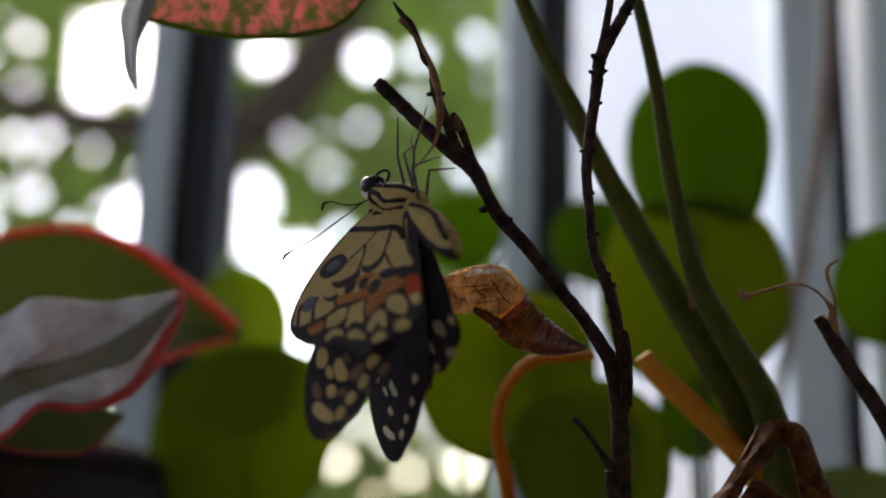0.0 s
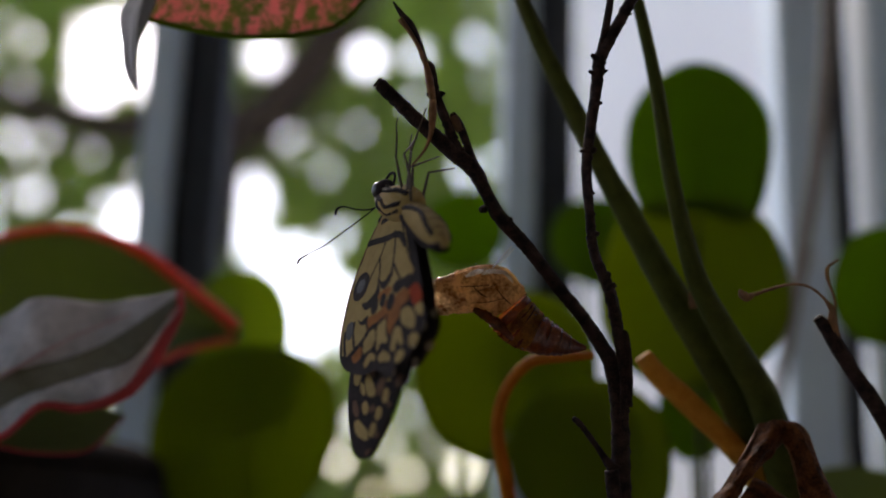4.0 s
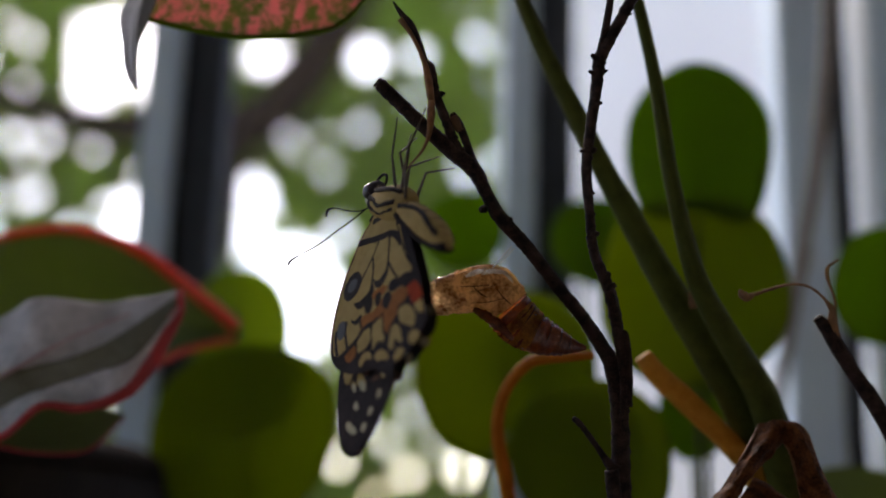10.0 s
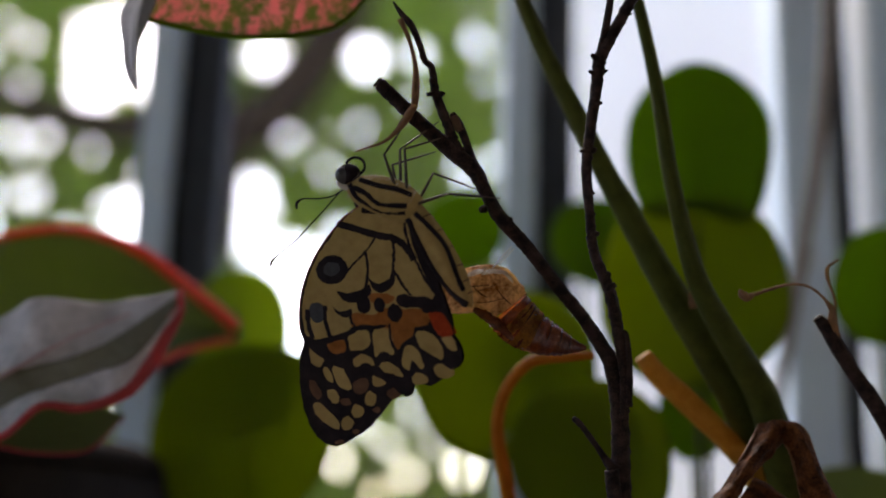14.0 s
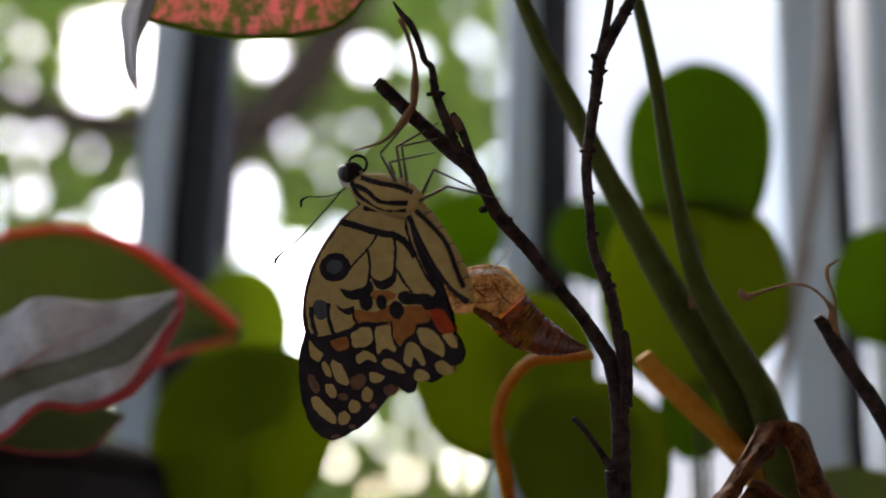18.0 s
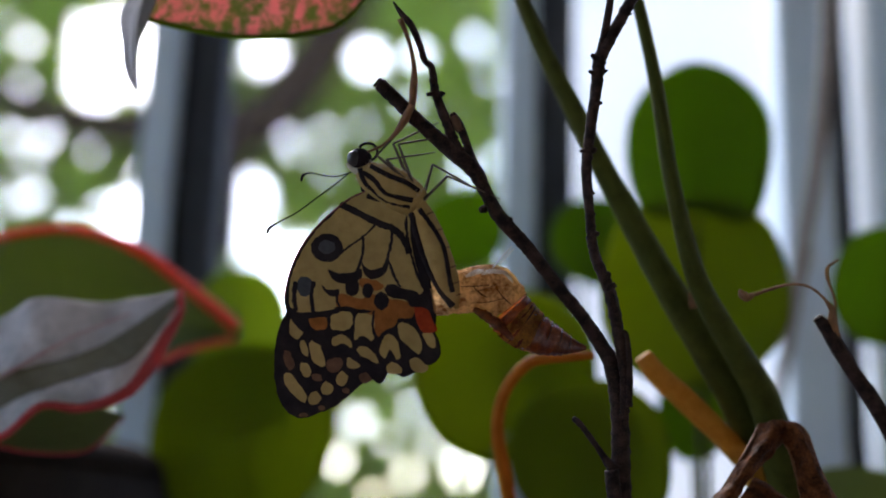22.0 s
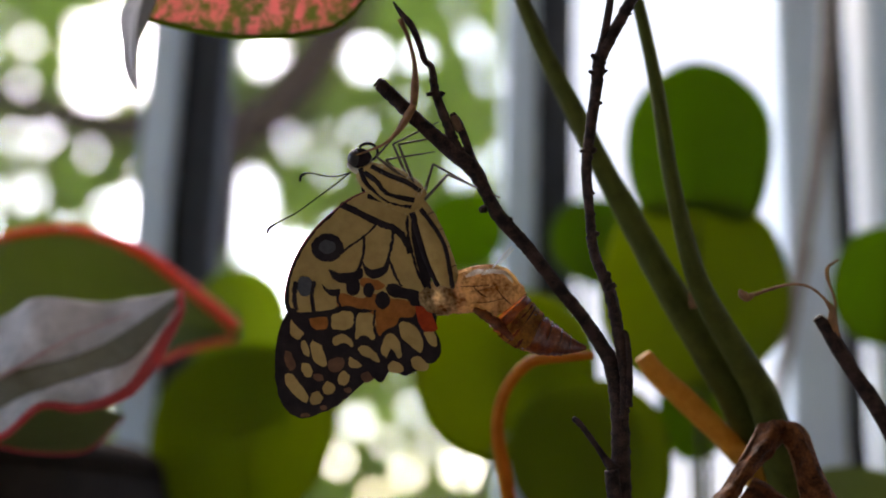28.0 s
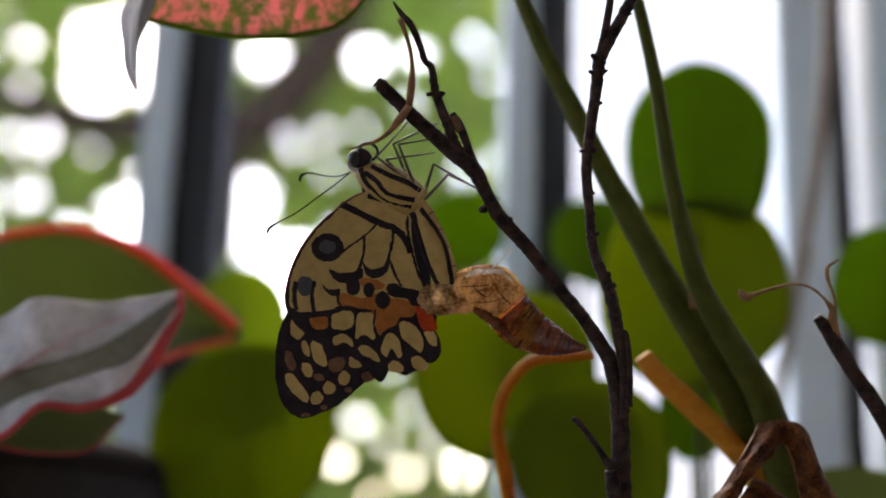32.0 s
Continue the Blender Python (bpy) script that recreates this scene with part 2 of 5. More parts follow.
def box(x0, x1, y0, y1, z0, z1, bevel=0.0):
    bm = bmesh.new()
    bmesh.ops.create_cube(bm, size=1)
    for v in bm.verts:
        v.co = Vector((x0 + (v.co.x + 0.5) * (x1 - x0), y0 + (v.co.y + 0.5) * (y1 - y0), z0 + (v.co.z + 0.5) * (z1 - z0)))
    if bevel:
        bmesh.ops.bevel(bm, geom=bm.edges[:], offset=bevel, segments=2, affect="EDGES")
    return bm


def lathe(profile, sides=32):
    """A turned body from (radius, height) points."""
    bm = bmesh.new()
    rings = [[bm.verts.new((r * math.cos(2 * math.pi * k / sides), r * math.sin(2 * math.pi * k / sides), z)) for k in range(sides)]
             for r, z in profile]
    for a, b in zip(rings, rings[1:]):
        for k in range(sides):
            bm.faces.new((a[k], a[(k + 1) % sides], b[(k + 1) % sides], b[k]))
    bm.faces.new(rings[0][::-1])
    bm.faces.new(rings[-1])
    return bm


def ball(centre, radii, turn=None, seg=20):
    bm = bmesh.new()
    bmesh.ops.create_uvsphere(bm, u_segments=seg, v_segments=seg // 2, radius=1)
    m = Matrix.Translation(centre) @ (turn or Matrix()) @ Matrix.Diagonal((*radii, 1))
    bmesh.ops.transform(bm, matrix=m, verts=bm.verts[:])
    return bm


# ---- the room ----
def room():
    # the west wall's opening is added, out of view, to let in side light
    for name, b in (("wall_south", (-1.6, 1.6, -2.75, -2.6, 0, 2.6)), ("wall_west_back", (-1.75, -1.6, -2.75, -0.9, 0, 2.6)), ("wall_west_below", (-1.75, -1.6, -0.9, 0.3, 0, 0.9)),
                    ("wall_west_above", (-1.75, -1.6, -0.9, 0.3, 2.35, 2.6)), ("wall_west_front", (-1.75, -1.6, 0.3, 0.62, 0, 2.6)),
                    ("wall_east", (1.6, 1.75, -2.75, 0.62, 0, 2.6)), ("wall_north_below", (-1.6, 1.6, 0.47, 0.62, 0, 0.9)),
                    ("wall_north_above", (-1.6, 1.6, 0.47, 0.62, 2.35, 2.6)), ("wall_north_left", (-1.6, -1.4, 0.47, 0.62, 0.9, 2.35)),
                    ("wall_north_right", (1.4, 1.6, 0.47, 0.62, 0.9, 2.35))):
        tagged(part(name, box(*b), ROOM, smooth=False), "cream painted room wall round a wide window", "wall", kind="structure")
    tagged(part("wall_lower_storey", box(-1.75, 1.75, -2.75, 0.62, -3.0, -0.104), PLASTER, smooth=False), "white plastered storey below the room", "wall", kind="structure")
    tagged(part("floor", box(-1.75, 1.75, -2.75, 0.62, -0.1, 0), FLOOR, smooth=False), "pale tiled floor of the room", "floor", kind="structure")
    tagged(part("ceiling", box(-1.75, 1.75, -2.75, 0.62, 2.6, 2.75), ROOM, smooth=False), "cream painted ceiling", "ceiling", kind="structure")
    tagged(part("window_sill", box(-1.4, 1.4, 0.12, 0.62, 1.06, 1.10, 0.004), WOOD, smooth=False), "wooden shelf before the window", "shelf",
           kind="structure")


def window_bars():
    """A grille of painted posts, each a pale square profile and a side piece coloured dark for shade."""
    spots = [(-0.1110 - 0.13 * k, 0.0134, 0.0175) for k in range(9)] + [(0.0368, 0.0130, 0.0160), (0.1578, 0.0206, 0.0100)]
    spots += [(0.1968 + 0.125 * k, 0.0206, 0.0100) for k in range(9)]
    for x, pale, dark in spots:
        post = thing("window_post", "pale blue-grey window post, shade put into its dark side", "window post", (x, 0.50, 1.1), "posts of the window grille",
                     "structure")
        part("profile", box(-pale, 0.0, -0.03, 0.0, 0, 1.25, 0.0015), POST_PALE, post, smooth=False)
        part("shaded_side", box(0.0003, dark, -0.024, 0.0, 0, 1.25, 0.0015), POST_SHADE, post, "post side with shade put into its colour", smooth=False)


def haze_pane():
    # unseen pane, added to lay a faint haze over the view outside
    pane = part("added_pane", box(-1.4, 1.4, 0.520, 0.524, 1.1, 2.35), GLASS, smooth=False)
    pane.visible_shadow = False
    tagged(pane, "unseen clear pane added behind the posts for faint haze", "window pane", kind="structure")


# ---- outside ----
def outside():
    me = bmesh.new()
    bmesh.ops.create_grid(me, x_segments=40, y_segments=40, size=400)
    for v in me.verts:
        v.co.z = -3.0
    tagged(part("ground", me, GRASS), "green lawn far below the window", "ground", kind="structure")
    house = thing("neighbouring_house", "white plastered neighbouring house with a tiled roof", "house", (0.70, 9.0, -3))
    house.rotation_euler = (0, 0, radians(-64))
    part("wall", box(0, 7.5, 0, 5, 0, 9.0), PLASTER, house, smooth=False)
    part("roof", box(-0.4, 7.9, -0.4, 5.4, 9.0, 9.3, 0.05), ROOF, house, "brown tiled roof", smooth=False)


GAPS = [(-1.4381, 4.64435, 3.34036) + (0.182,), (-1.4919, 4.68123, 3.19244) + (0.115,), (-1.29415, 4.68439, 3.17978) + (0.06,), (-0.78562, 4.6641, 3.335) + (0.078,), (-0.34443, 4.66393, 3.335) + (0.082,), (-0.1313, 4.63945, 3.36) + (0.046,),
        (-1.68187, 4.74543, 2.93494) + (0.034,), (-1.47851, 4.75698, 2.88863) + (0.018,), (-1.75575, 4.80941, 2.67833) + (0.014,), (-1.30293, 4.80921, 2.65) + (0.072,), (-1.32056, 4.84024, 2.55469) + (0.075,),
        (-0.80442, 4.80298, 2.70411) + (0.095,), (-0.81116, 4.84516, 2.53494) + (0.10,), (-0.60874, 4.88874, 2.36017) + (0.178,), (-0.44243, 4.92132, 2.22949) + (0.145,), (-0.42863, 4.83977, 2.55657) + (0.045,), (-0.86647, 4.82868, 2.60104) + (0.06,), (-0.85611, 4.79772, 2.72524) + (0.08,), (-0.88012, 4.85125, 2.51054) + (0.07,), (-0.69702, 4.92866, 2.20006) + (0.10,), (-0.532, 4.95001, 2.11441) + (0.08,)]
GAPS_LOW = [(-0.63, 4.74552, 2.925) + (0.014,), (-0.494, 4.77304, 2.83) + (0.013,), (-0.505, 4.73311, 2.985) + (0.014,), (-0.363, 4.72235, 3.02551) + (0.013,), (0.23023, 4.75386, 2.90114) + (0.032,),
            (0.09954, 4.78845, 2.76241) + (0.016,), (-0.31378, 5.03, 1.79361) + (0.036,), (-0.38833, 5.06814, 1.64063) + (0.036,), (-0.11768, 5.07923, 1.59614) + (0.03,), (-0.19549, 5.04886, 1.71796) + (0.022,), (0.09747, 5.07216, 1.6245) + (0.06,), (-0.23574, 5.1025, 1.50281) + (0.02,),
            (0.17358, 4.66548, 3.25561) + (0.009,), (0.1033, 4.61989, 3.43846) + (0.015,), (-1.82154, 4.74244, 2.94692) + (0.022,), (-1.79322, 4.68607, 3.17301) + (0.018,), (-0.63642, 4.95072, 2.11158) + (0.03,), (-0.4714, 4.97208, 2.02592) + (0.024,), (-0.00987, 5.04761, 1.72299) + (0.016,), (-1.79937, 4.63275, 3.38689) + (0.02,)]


def tree():
    rnd = random.Random(4)
    root = (-0.9, 5.4, -3.0)
    t = thing("garden_tree", "leafy green garden tree with sky showing through the crown", "tree", root)
    part("trunk", tube([(-0.9, 5.4, -3.0, 0.24), (-0.95, 5.4, -1, 0.2), (-1.0, 5.4, 0.8, 0.17), (-0.9, 5.35, 1.9, 0.14)], 14, 6, 0.08, at=root), TREE_BARK, t)
    for k, limb in enumerate(([(-1.0, 5.4, 1.7, 0.13), (-0.87089, 4.56, 2.7455, 0.1), (-0.71224, 4.46, 2.90849, 0.105), (-0.55778, 4.42, 3.08412, 0.105), (-0.44932, 4.38, 3.26339, 0.1), (-0.3267, 4.35, 3.51588, 0.085)],
                              [(-0.98, 5.4, 1.2, 0.12), (-1.02256, 4.56671, 2.82502, 0.08022), (-1.25974, 4.43592, 2.85359, 0.07387), (-1.7265, 4.42895, 2.96421, 0.05673), (-2.48914, 4.56151, 3.25924, 0.0273)])):
        part("limb", tube(limb, 12, 6, 0.08, seed=k, at=root), TREE_BARK, t)
    for k, limb in enumerate(([(-0.95, 5.4, 0.2, 0.1), (-1.6, 5.7, 0.9, 0.08), (-2.6, 5.9, 1.7, 0.05), (-3.3, 6.0, 2.3, 0.02)], [(-1.0, 5.4, 0.9, 0.1), (-0.8, 6.1, 1.6, 0.07), (-0.6, 6.7, 2.6, 0.03)],
                              [(-0.95, 5.38, 0.5, 0.08), (-0.4, 5.5, 0.85, 0.06), (0.25, 5.6, 1.1, 0.03)], [(-0.9, 5.36, 1.85, 0.11), (-1.2, 5.9, 3.2, 0.07), (-1.3, 6.0, 4.5, 0.03)])):
        part("limb", tube(limb, 10, 6, 0.08, seed=8 + k, at=root), TREE_BARK, t)
    # wide and many small openings in the crown, cut along sight lines from the eye
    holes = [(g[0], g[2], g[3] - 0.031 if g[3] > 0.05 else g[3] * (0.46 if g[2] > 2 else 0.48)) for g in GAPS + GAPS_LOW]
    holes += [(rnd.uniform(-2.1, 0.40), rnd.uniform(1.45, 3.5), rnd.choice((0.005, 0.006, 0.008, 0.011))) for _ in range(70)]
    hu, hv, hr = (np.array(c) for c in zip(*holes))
    clumps = []
    for c in range(8):
        verts, faces = [], []
        count = 0
        while count < 7600:
            # an uneven, rounded crown
            x, y, z = rnd.uniform(-4.3, 1.1), rnd.uniform(4.5, 6.6), rnd.uniform(0.3, 5.1)
            edge = 1 + 0.5 * noise.noise(Vector((x, y, z)) * 1.1) + 0.25 * noise.noise(Vector((x, y, z)) * 3)
            if ((x + 1.35) / 2.6) ** 2 + ((y - 5.45) / 0.95) ** 2 + ((z - 2.6) / 2.3) ** 2 > edge or rnd.random() < (y - 4.9) * 0.5 + (0.3 if z > 2.15 else 0):
                continue
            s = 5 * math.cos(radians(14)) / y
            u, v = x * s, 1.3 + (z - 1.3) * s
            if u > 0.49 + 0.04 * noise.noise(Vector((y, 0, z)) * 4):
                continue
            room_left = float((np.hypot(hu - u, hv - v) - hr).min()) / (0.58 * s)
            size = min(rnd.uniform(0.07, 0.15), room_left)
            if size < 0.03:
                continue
            m = Matrix.Translation((x - root[0], y - root[1], z - root[2])) @ Euler((rnd.uniform(-1.3, 1.3), rnd.uniform(-0.6, 0.6), rnd.uniform(0, 6.28))).to_matrix().to_4x4()
            i = len(verts)
            for q in ((-0.5, 0, 0), (-0.15, 0.26, 0.06), (0.25, 0.2, 0.04), (0.6, 0, -0.06), (0.25, -0.2, 0.04), (-0.15, -0.26, 0.06), (0.05, 0, -0.02)):
                verts.append(m @ (Vector(q) * size))
            for a, b in ((0, 1), (1, 2), (2, 3), (3, 4), (4, 5), (5, 0)):
                faces.append((i + a, i + b, i + 6))
            count += 1
        me = bpy.data.meshes.new("foliage")
        me.from_pydata([tuple(v) for v in verts], [], faces)
        me.materials.append(FOLIAGE)
        crown = new("foliage", me)
        crown.parent = t
        crown["kind"] = "stuff"
        clumps.append(crown)
    return clumps


# ---- plants ----
def round_leaf(name, centre, wide, high, lean, turn, material, label, cup=0.12, egg=0.0, foot=(0.05, 0.30), lobes=()):
    """A broad rounded leaf, cupped, facing the room. Its outline swells unevenly."""
    t = thing(name, label, "leaf", centre, "round leaves")
    bm = bmesh.new()
    rings, n = 9, 36
    front, back = [], []
    for s, store in ((0.0002, front), (-0.0002, back)):
        store.append([bm.verts.new((0, s, 0))])
        for i in range(1, rings + 1):
            r = i / rings
            row = []
            for k in range(n):
                a = 2 * math.pi * k / n
                k1 = 1 + 0.035 * math.sin(2 * a + centre[0] * 90) + 0.02 * math.sin(3 * a + centre[2] * 70)
                for at_angle, spread, rise in lobes:
                    off = (math.degrees(a) - at_angle + 180) % 360 - 180
                    k1 += rise * math.exp(-(off / spread) ** 2)
                ca, sa = math.cos(a), math.sin(a)
                x = r * k1 * math.copysign(abs(ca) ** 0.92, ca) * wide / 2 * (1 - egg * sa)
                z = r * k1 * math.copysign(abs(sa) ** 0.92, sa) * high / 2
                y = -cup * wide * r * r * 0.5 + 0.02 * wide * abs(math.cos(a)) * r + s
                row.append(bm.verts.new((x, y, z)))
            store.append(row)
        for k in range(n):
            bm.faces.new((store[0][0], store[1][k], store[1][(k + 1) % n]))
        for a, b in zip(store[1:], store[2:]):
            for k in range(n):
                bm.faces.new((a[k], b[k], b[(k + 1) % n], a[(k + 1) % n]))
    for k in range(n):
        bm.faces.new((front[-1][k], back[-1][k], back[-1][(k + 1) % n], front[-1][(k + 1) % n]))
    t.rotation_euler = (radians(lean), radians(turn), 0)
    part("blade", bm, material, t)
    part("midrib", tube([(0, 0.0006, -high * 0.52, 0.0006), (0, 0.0006, 0, 0.0004), (0, -cup * wide * 0.3, high * 0.42, 0.0002)], 6, 5), material, t)
    # the stalk runs down into the trough
    down = Euler(t.rotation_euler).to_matrix().inverted()
    base = Vector((foot[0] * 0.35 + centre[0] * 0.65, max(0.22, min(0.425, centre[1])), 1.2))
    ends = [Vector((0, 0.0006, -high * 0.5)), down @ (Vector((centre[0], centre[1] + 0.004, 1.24)) - Vector(centre)), down @ (base - Vector(centre))]
    part("petiole", tube([(*ends[0], 0.0008), (*(ends[0] * 0.5 + ends[1] * 0.5 + Vector((0.002, 0.002, 0))), 0.0009), (*ends[1], 0.001), (*ends[2], 0.0012)], 8, 5), STALK, t)
    return t


def twig():
    t = thing("dry_twig", "dark brown forked dry twig standing in the planter", "twig", (0.03778, 0.25151, 1.26676))
    at = t.location
    part("main_stem", tube([(0.03778, 0.25151, 1.26676, 0.0019), (0.03704, 0.24253, 1.29866, 0.00204), (0.03573, 0.23891, 1.3111, 0.00196), (0.03507, 0.2352, 1.32392, 0.00172), (0.03417, 0.23317, 1.33125, 0.00171), (0.03268, 0.23156, 1.33644, 0.00156),
                            (0.03086, 0.23084, 1.33933, 0.00141), (0.02702, 0.2295, 1.3447, 0.00125), (0.02197, 0.22809, 1.35035, 0.00125), (0.01636, 0.22643, 1.35704, 0.00132), (0.01077, 0.22502, 1.36267, 0.00141), (0.00816, 0.22399, 1.36681, 0.00125),
                            (0.00542, 0.22283, 1.37147, 0.00156), (0.00121, 0.22202, 1.37473, 0.00156), (-0.00601, 0.22054, 1.38063, 0.00138), (-0.01235, 0.21914, 1.38625, 0.00129), (-0.01313, 0.21899, 1.38686, 0.0012)], 16, 14, 0.08, at=at, knots=0.06), BARK, t)
    part("upright_branch", tube([(0.03543, 0.23317, 1.32588, 0.00093), (0.03539, 0.2311, 1.3321, 0.00093), (0.03428, 0.22908, 1.33935, 0.00109), (0.03208, 0.22676, 1.34869, 0.00116), (0.02886, 0.22495, 1.35592, 0.00101), (0.02779, 0.22314, 1.3632, 0.00093), (0.0269, 0.22106, 1.37153, 0.00101),
                                 (0.02744, 0.21923, 1.37886, 0.00101), (0.02838, 0.21714, 1.38724, 0.00109), (0.0289, 0.21597, 1.39196, 0.00124), (0.03123, 0.21478, 1.39672, 0.00109), (0.03399, 0.21346, 1.40202, 0.00109), (0.03787, 0.21161, 1.40944, 0.00085)],
                                16, 14, 0.12, seed=3, at=at, knots=0.12), BARK, t)
    part("side_branch", tube([(0.02887, 0.21571, 1.393, 0.00077), (0.02981, 0.21453, 1.39773, 0.00077), (0.03052, 0.21322, 1.40297, 0.0007), (0.03098, 0.21166, 1.40925, 0.00062)], 10, 6, 0.06, seed=4, at=at), BARK, t)
    part("split_branch", tube([(0.03612, 0.23194, 1.32791, 0.00077), (0.03603, 0.22952, 1.33513, 0.00062), (0.03533, 0.22809, 1.34085, 0.00046), (0.03455, 0.22784, 1.34187, 0.00024)], 12, 10, 0.13, seed=5, at=at), BARK, t)
    part("upper_branch", tube([(0.00542, 0.22283, 1.37147, 0.00112), (0.00206, 0.22185, 1.37538, 0.00103), (-0.00003, 0.22064, 1.38027, 0.00093), (-0.00224, 0.21934, 1.38547, 0.00085), (-0.00314, 0.21816, 1.39018, 0.00065), (-0.00446, 0.217, 1.39105, 0.00058), (-0.00575, 0.2164, 1.3947, 0.0006), (-0.00737, 0.216, 1.39797, 0.00068), (-0.00905, 0.2157, 1.39978, 0.00055), (-0.01086, 0.2153, 1.40224, 0.0002)], 14, 12, 0.13, seed=6, at=at, knots=0.15), BARK, t)
    part("stub", tube([(0.00586, 0.22283, 1.37148, 0.00086), (0.00399, 0.22166, 1.37617, 0.00078), (0.00237, 0.22075, 1.37981, 0.00086), (0.00101, 0.22026, 1.38177, 0.00063)], 14, 10, 0.12, seed=7, at=at), BARK, t)
    part("cut_stub", tube([(0.03474, 0.23565, 1.31591, 0.00117), (0.03332, 0.23548, 1.3166, 0.00101), (0.03146, 0.23438, 1.31892, 0.00062), (0.02852, 0.23324, 1.32269, 0.00054), (0.02674, 0.23273, 1.32473, 0.00062), (0.02564, 0.23253, 1.32554, 0.00046)], 12, 10, 0.13, seed=8, at=at), BARK, t)
    part("broken_stub", tube([(0.03457, 0.23716, 1.30698, 0.00131), (0.03378, 0.23586, 1.31218, 0.0014), (0.03336, 0.23503, 1.31551, 0.0014), (0.03323, 0.23487, 1.31614, 0.00131)], 14, 10, 0.12, seed=9, at=at), BARK, t)
    for k, (a, b) in enumerate((((0.02817, 0.21539, 1.39181, 0.0007), (0.02706, 0.21503, 1.39243, 0.00039)), ((0.02761, 0.21607, 1.38908, 0.00046), (0.02671, 0.21578, 1.3894, 0.00031)), ((0.02799, 0.21749, 1.38336, 0.00062), (0.02945, 0.21722, 1.38364, 0.00031)),
                                ((0.02652, 0.21966, 1.37468, 0.00062), (0.02542, 0.21948, 1.37458, 0.00031)), ((0.03111, 0.22597, 1.34938, 0.00092), (0.03299, 0.22552, 1.35032, 0.00046)), ((-0.00235, 0.21906, 1.38536, 0.00063), (-0.00396, 0.21896, 1.38492, 0.00039)),
                                ((0.0078, 0.22465, 1.36417, 0.00086), (0.00693, 0.22423, 1.3638, 0.00063)), ((0.00337, 0.22172, 1.37469, 0.00063), (0.0026, 0.22138, 1.37523, 0.00047)))):
        part("bud", tube([a, tuple((np.array(a) + np.array(b)) / 2), b], 8, 3, 0.1, seed=20 + k, at=at), BARK, t)
    rnd = random.Random(12)
    for path in ([(0.02758, 0.22966, 1.34408), (0.01636, 0.22643, 1.35704), (0.00818, 0.22412, 1.36629)], [(0.03549, 0.23704, 1.31655), (0.03453, 0.23343, 1.33021), (0.03325, 0.23182, 1.3354)], [(0.03208, 0.22676, 1.34869), (0.02779, 0.22314, 1.3632), (0.02744, 0.21923, 1.37886)],
                 [(0.02838, 0.21714, 1.38724), (0.03123, 0.21478, 1.39672), (0.03399, 0.21346, 1.40202)], [(0.00121, 0.22202, 1.37473), (-0.00601, 0.22054, 1.38063), (-0.01213, 0.2192, 1.38604)], [(-0.00003, 0.22064, 1.38027), (-0.00314, 0.21816, 1.39018)]):
        for q in smooth_path(path, 4)[1:-1]:
            out = Vector((rnd.choice((-1, 1)) * rnd.uniform(0.6, 1), rnd.uniform(-1, 0), rnd.uniform(-0.4, 0.6))).normalized()
            r = rnd.uniform(0.0003, 0.0006)
            a = Vector(q) + out * 0.0006
            b = a + out * rnd.uniform(0.0004, 0.0009)
            part("bud", tube([(*a, r * 1.5), (*((a + b) / 2), r), (*b, r * 0.6)], 8, 3, 0.15, seed=rnd.randrange(99), at=at), BARK, t)
    part("cut_face", tube([(0.00124, 0.22011, 1.38115, 0.0008), (0.00169, 0.22031, 1.38032, 0.00089), (0.00272, 0.22078, 1.37845, 0.00083)], 12, 3, 0.06, at=at), BARK_WORN, t, "brown worn tip")
    part("cut_face", tube([(-0.01302, 0.219, 1.38681, 0.00103), (-0.01319, 0.21897, 1.38696, 0.00095)], 12, 1, 0.03, at=at), BARK_CUT, t, "pale cut end")


def tendril():
    """A dry tendril caught on the tip of the twig, in two stiff pieces."""
    t = thing("dry_tendril", "tan dried tendril dangling from the twig tip", "tendril", (-0.00939, 0.2141, 1.39821))
    upper = part("upper_piece", tube([(0, 0, 0, 0.0006), (0.0010, 0, -0.004, 0.0004), (0.0014, 0, -0.009, 0.00045), (0.0008, 0, -0.013, 0.0008), (0, 0, -0.0166, 0.0007)], 8, 5, 0.1), DRY, t)
    lower = part("lower_piece", tube([(0, 0, 0, 0.0007), (0.0008, 0, -0.003, 0.00085), (0.0013, 0, -0.006, 0.0005), (0.0010, 0, -0.0095, 0.0003), (-0.0012, 0, -0.0143, 0.00015)], 8, 5, 0.1, seed=2), DRY, t)
    return upper, lower


